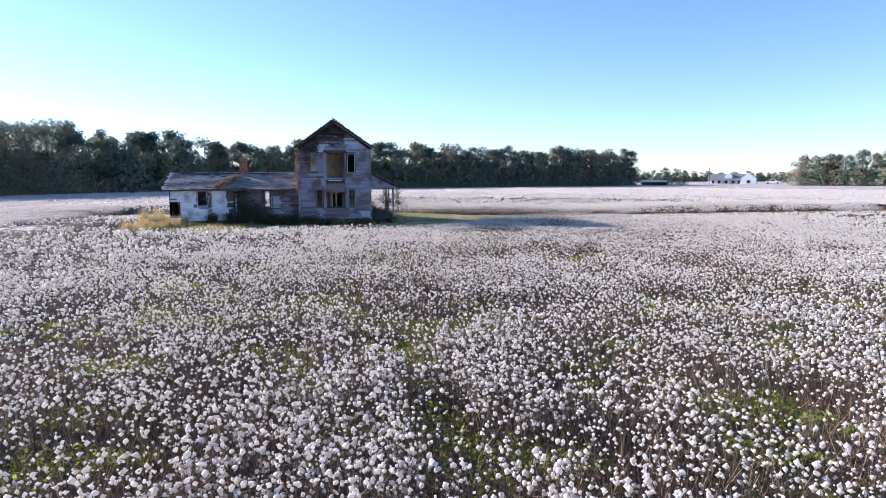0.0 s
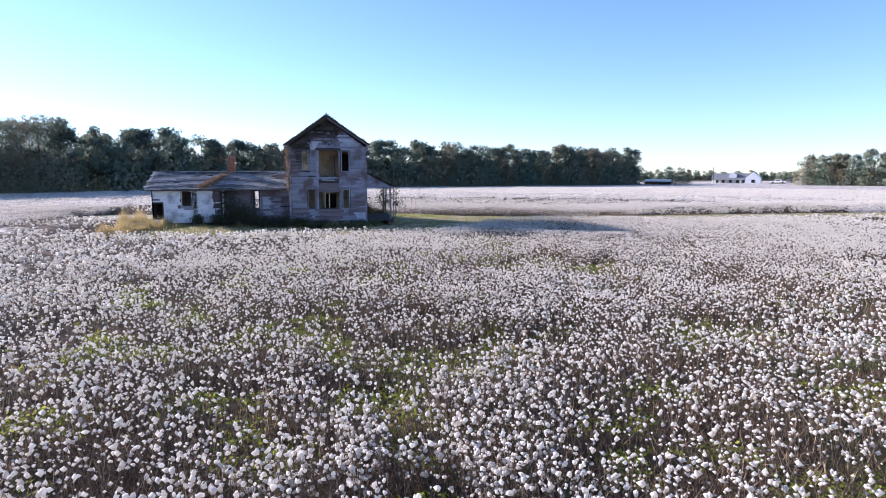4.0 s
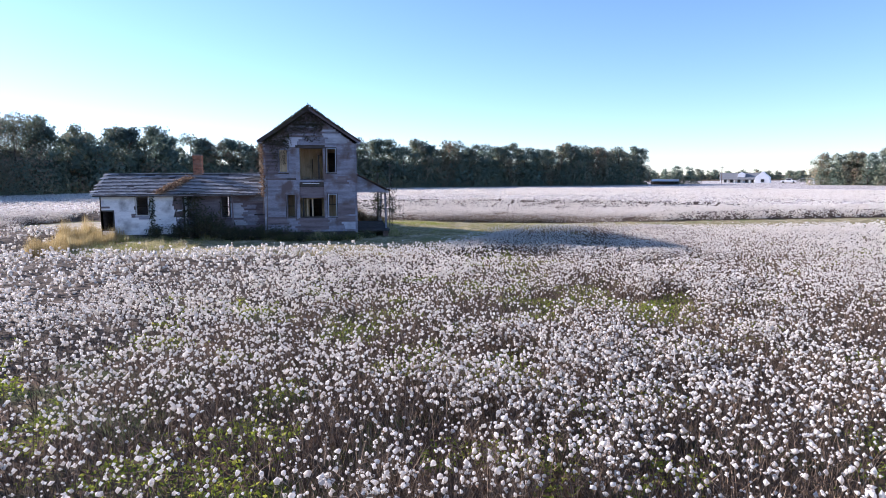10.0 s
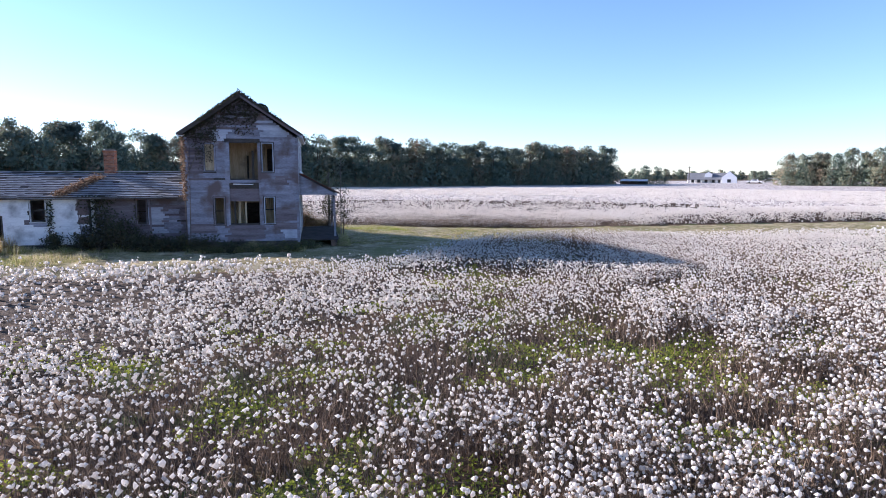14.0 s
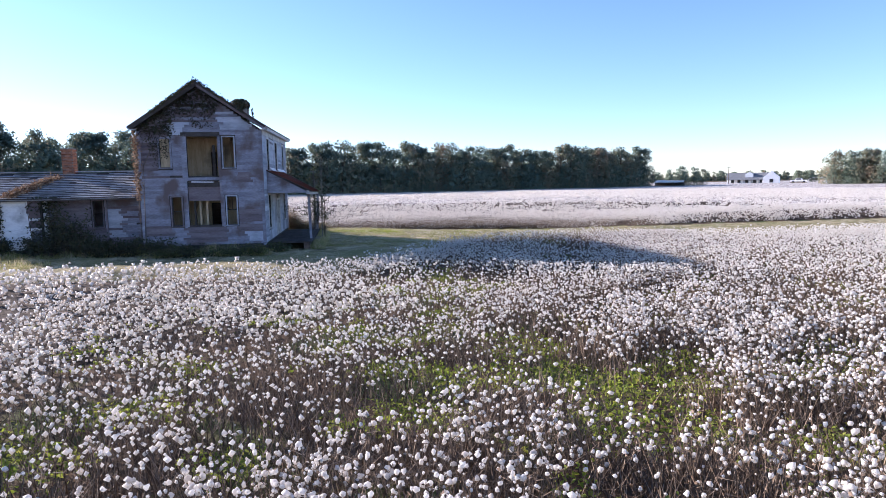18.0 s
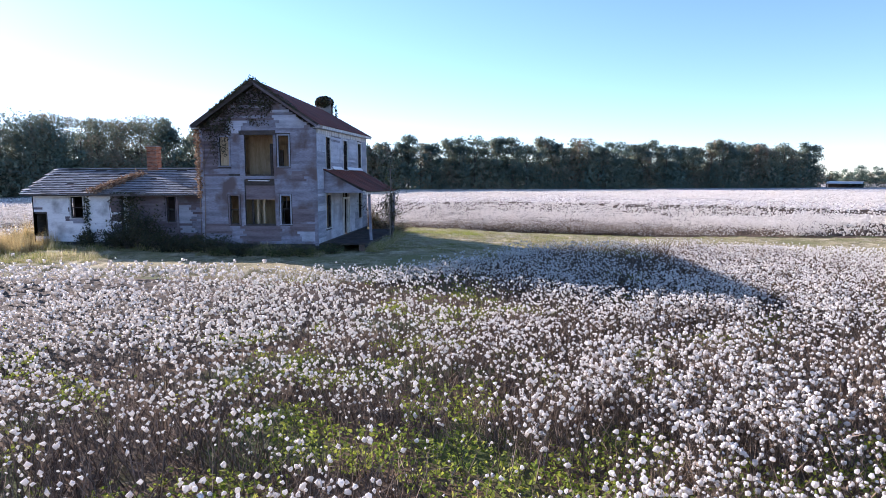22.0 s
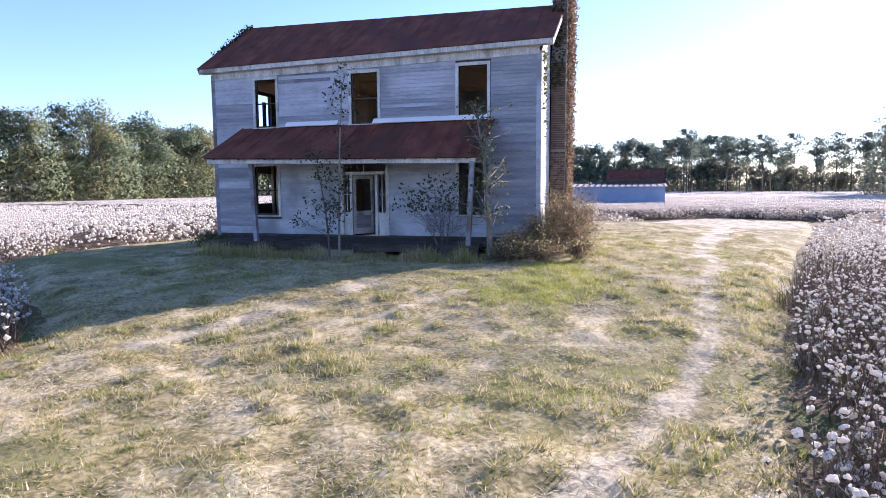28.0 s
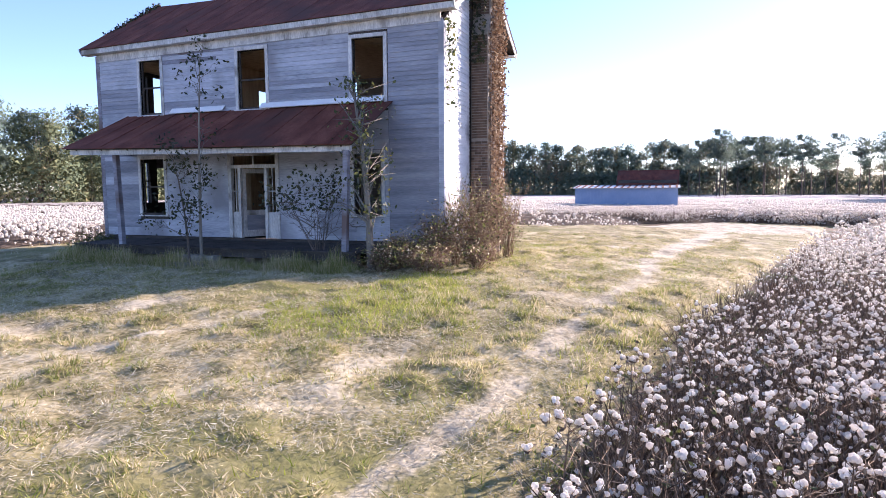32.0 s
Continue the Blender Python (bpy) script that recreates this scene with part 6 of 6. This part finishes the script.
part("roof", Shape().add([hm @ Vector(p) for p in ((-9.4, -4.6, 2.5), (9.4, -4.6, 2.5), (9.4, 4.6, 2.5), (-9.4, 4.6, 2.5), (-9.4, 0, 5.2), (9.4, 0, 5.2))], [(0, 1, 5, 4), (2, 3, 4, 5), (0, 4, 3), (1, 2, 5), (3, 2, 1, 0)]), GREYROOF, far_house)
part("gable_block", Shape().add([hm @ Vector(p) for y in (-6.5, 4.5) for p in ((5, y, 0), (11, y, 0), (11, y, 3.2), (8, y, 5.8), (5, y, 3.2))], [(4, 3, 2, 1, 0), (5, 6, 7, 8, 9), (0, 1, 6, 5), (1, 2, 7, 6), (3, 4, 9, 8), (2, 3, 8, 7), (4, 0, 5, 9)]), CLEANWHITE, far_house, "white gabled front block")
part("dormer", Shape().add([hm @ Vector(p) for y in (-3.6, -1) for p in ((-2, y, 3.2), (1, y, 3.2), (1, y, 4.6), (-0.5, y, 5.6), (-2, y, 4.6))], [(4, 3, 2, 1, 0), (5, 6, 7, 8, 9), (0, 1, 6, 5), (1, 2, 7, 6), (3, 4, 9, 8), (2, 3, 8, 7), (4, 0, 5, 9)]), CLEANWHITE, far_house, "white roof dormer")
for u in (-7.5, -5, -2, 1, 3.6):
    part("window", Shape().box(u, u + 1.2, -4.06, -3.98, 0.9, 2.2, hm), GLASS, far_house)
part("window", Shape().box(7.3, 8.7, -6.56, -6.48, 1, 2.4, hm), GLASS, far_house)
part("porch_roof", Shape().slab([hm @ Vector(p) for p in ((-9, -6.4, 2.3), (5, -6.4, 2.3), (5, -4, 2.7), (-9, -4, 2.7))], 0.12), GREYROOF, far_house)
for u in (-8.8, -6, -3, 0, 3, 4.8):
    part("post", Shape().beam(hm @ Vector((u, -6.2, 0)), hm @ Vector((u, -6.2, 2.3)), 0.18), CLEANWHITE, far_house)
shed = thing("open_shed", (121.8, 183.5, 0), "distant long low open shed with a pale roof", "shed")
sm = pose(121.8, 183.5, 0, 0, 0, -32)
part("roof", Shape().slab([sm @ Vector(p) for p in ((-5, -3, 2.3), (5, -3, 2.3), (5, 3, 2.8), (-5, 3, 2.8))], 0.15), GALV, shed)
part("back_wall", Shape().box(-5, 5, 2.7, 2.9, 0, 2.6, sm), DARKWOOD, shed)
part("fascia", Shape().box(-5.1, 5.1, -3.1, -2.98, 1.95, 2.45, sm), CLEANWHITE, shed, "pale roof edge")
for u in (-4.8, -1.6, 1.6, 4.8):
    part("post", Shape().beam(sm @ Vector((u, -2.8, 0)), sm @ Vector((u, -2.8, 2.2)), 0.2), DARKWOOD, shed)
# a parked white truck and an arched open shelter beside the house
truck = thing("parked_truck", (182.6, 193.6, 0), "distant white pickup truck parked beside the house", "truck")
tm = pose(182.6, 193.6, 0.9, 0, 0, -42)
body = Shape().box(-2.9, 2.9, -0.95, 0.95, 0.45, 1.0, tm)
body.add([tm @ Vector((x, y, z)) for y in (-0.88, 0.88) for x, z in ((-1.2, 1.0), (1.5, 1.0), (1.0, 1.75), (-0.9, 1.75))], [(3, 2, 1, 0), (4, 5, 6, 7), (0, 1, 5, 4), (1, 2, 6, 5), (2, 3, 7, 6), (3, 0, 4, 7)])
part("body", body, CLEANWHITE, truck, "white body and cab")
for y in (-0.9, 0.9):
    part("window", Shape().box(-0.8, 0.9, y - 0.01, y + 0.01, 1.1, 1.62, tm), GLASS, truck, "dark side window")
    for x in (-1.9, 1.9):
        part("wheel", Shape().tube([tm @ Vector((x, y - 0.12, 0.36)), tm @ Vector((x, y + 0.12, 0.36))], [0.36, 0.36], 12), GLASS, truck, "black wheel")
part("stand", Shape().box(-3.2, 3.2, -1.2, 1.2, -0.9, 0.0, tm), SOIL, truck, "raised dirt drive under the truck")
shelter = thing("arched_shelter", (187.5, 189.5, 0), "distant pale arched open shelter beside the house", "shelter")
sm = pose(187.5, 189.5, 0, 0, 0, -42)
arch = [(math.cos(a) * 3.2, 1.6 + math.sin(a) * 1.3) for a in (math.pi * k / 8 for k in range(9))]
cover = Shape()
for (xa, za), (xb, zb) in zip(arch, arch[1:]):
    cover.slab([sm @ Vector(p) for p in ((xb, -3, zb), (xa, -3, za), (xa, 3, za), (xb, 3, zb))], 0.08)
part("cover", cover.weld(), GALV, shelter, "pale curved cover")
for u in (-3.1, 3.1):
    for v in (-2.8, 2.8):
        part("post", Shape().beam(sm @ Vector((u, v, 0)), sm @ Vector((u, v, 1.6)), 0.14), GALV, shelter)


def lone_tree(x, y, kind, size, label):
    (lv, tr) = TREES[kind]
    ob = thing("tree", (x, y, 0), label, "tree")
    crown = stuff("crown", lv[0] * size + (x, y, 0), lv[1], PINE if kind > 3 else WOODS, ob, "", True)
    crown.data.normals_split_custom_set_from_vertices(lv[2].astype(np.float32))
    stuff("trunk", tr[0] * size + (x, y, 0), tr[1], BARK, ob)
    return ob


for x, y, kind, size in ((127.5, 185, 0, 0.82), (131.5, 183.5, 2, 0.78), (124.5, 187.5, 1, 0.62), (134.5, 183, 3, 0.6), (192, 223, 2, 0.55), (209.7, 228.5, 0, 0.62), (214.5, 226, 1, 0.55), (228, 216, 3, 0.5)):
    lone_tree(x, y, kind, size, "distant rounded green tree by the farmstead")
pr_rng = np.random.RandomState(9)
for k in range(46):
    a = radians(88 - k * 0.75 + pr_rng.normal(0, 0.5))
    d = pr_rng.uniform(145, 175)
    lone_tree(15 - math.sin(a) * d, 15 + math.cos(a) * d, 4 + k % 2, pr_rng.uniform(0.85, 1.1), "tall pine with an open crown before the woods")
for x, y in ((161.2, 207.7), (176, 144), (196, 128)):
    pole = single("utility_pole", Shape().tube([(x, y, 0), (x, y, 8)], [0.16, 0.12], 8).beam((x - 0.9, y, 7.5), (x + 0.9, y, 7.5), 0.1), BARK, (x, y, 0), "wooden utility pole with a crossarm", "pole")

# ---- the bricks of both chimneys ----
bricks(shaft, -3.6, -2.2, 11.93, 12.42, -0.16, 3.4, big_brick, "snw")
bricks(stack, -11.18, -10.62, 4.2, 4.72, 4.35, 5.56, red_brick, "nw")
joint = Shape()
z = 3.46
while z < 8.9:
    x1 = -2.2 if z < 6.4 else -2.4
    if not 6.35 < z < 6.95:
        joint.box(x1 - 0.01, x1 + 0.01, 11.94, 12.41, z, z + 0.062)
    z += 0.077
tagged(part("upper_brickwork", joint, OLDBRICK, chimney), kind="stuff")

# ---- the house stands on its rise, and what grows round it on the ground there ----
LIFT = 0.35
for ob in (house, porch, chimney, wing_chimney, wing):
    ob.location.z += LIFT
for ob in scene.collection.objects:
    if ob.parent is None and ob.name.split(".")[0] in ("ivy", "dead_vine", "roof_vine", "chimney_vine"):
        ob.location.z += LIFT
    elif ob.parent is None and ob.name.split(".")[0] in ("shrub", "brush", "weed_clump", "tall_grass", "young_tree", "leaning_tree", "porch_shrub"):
        ob.location.z += float(mound(ob.location.x, ob.location.y))
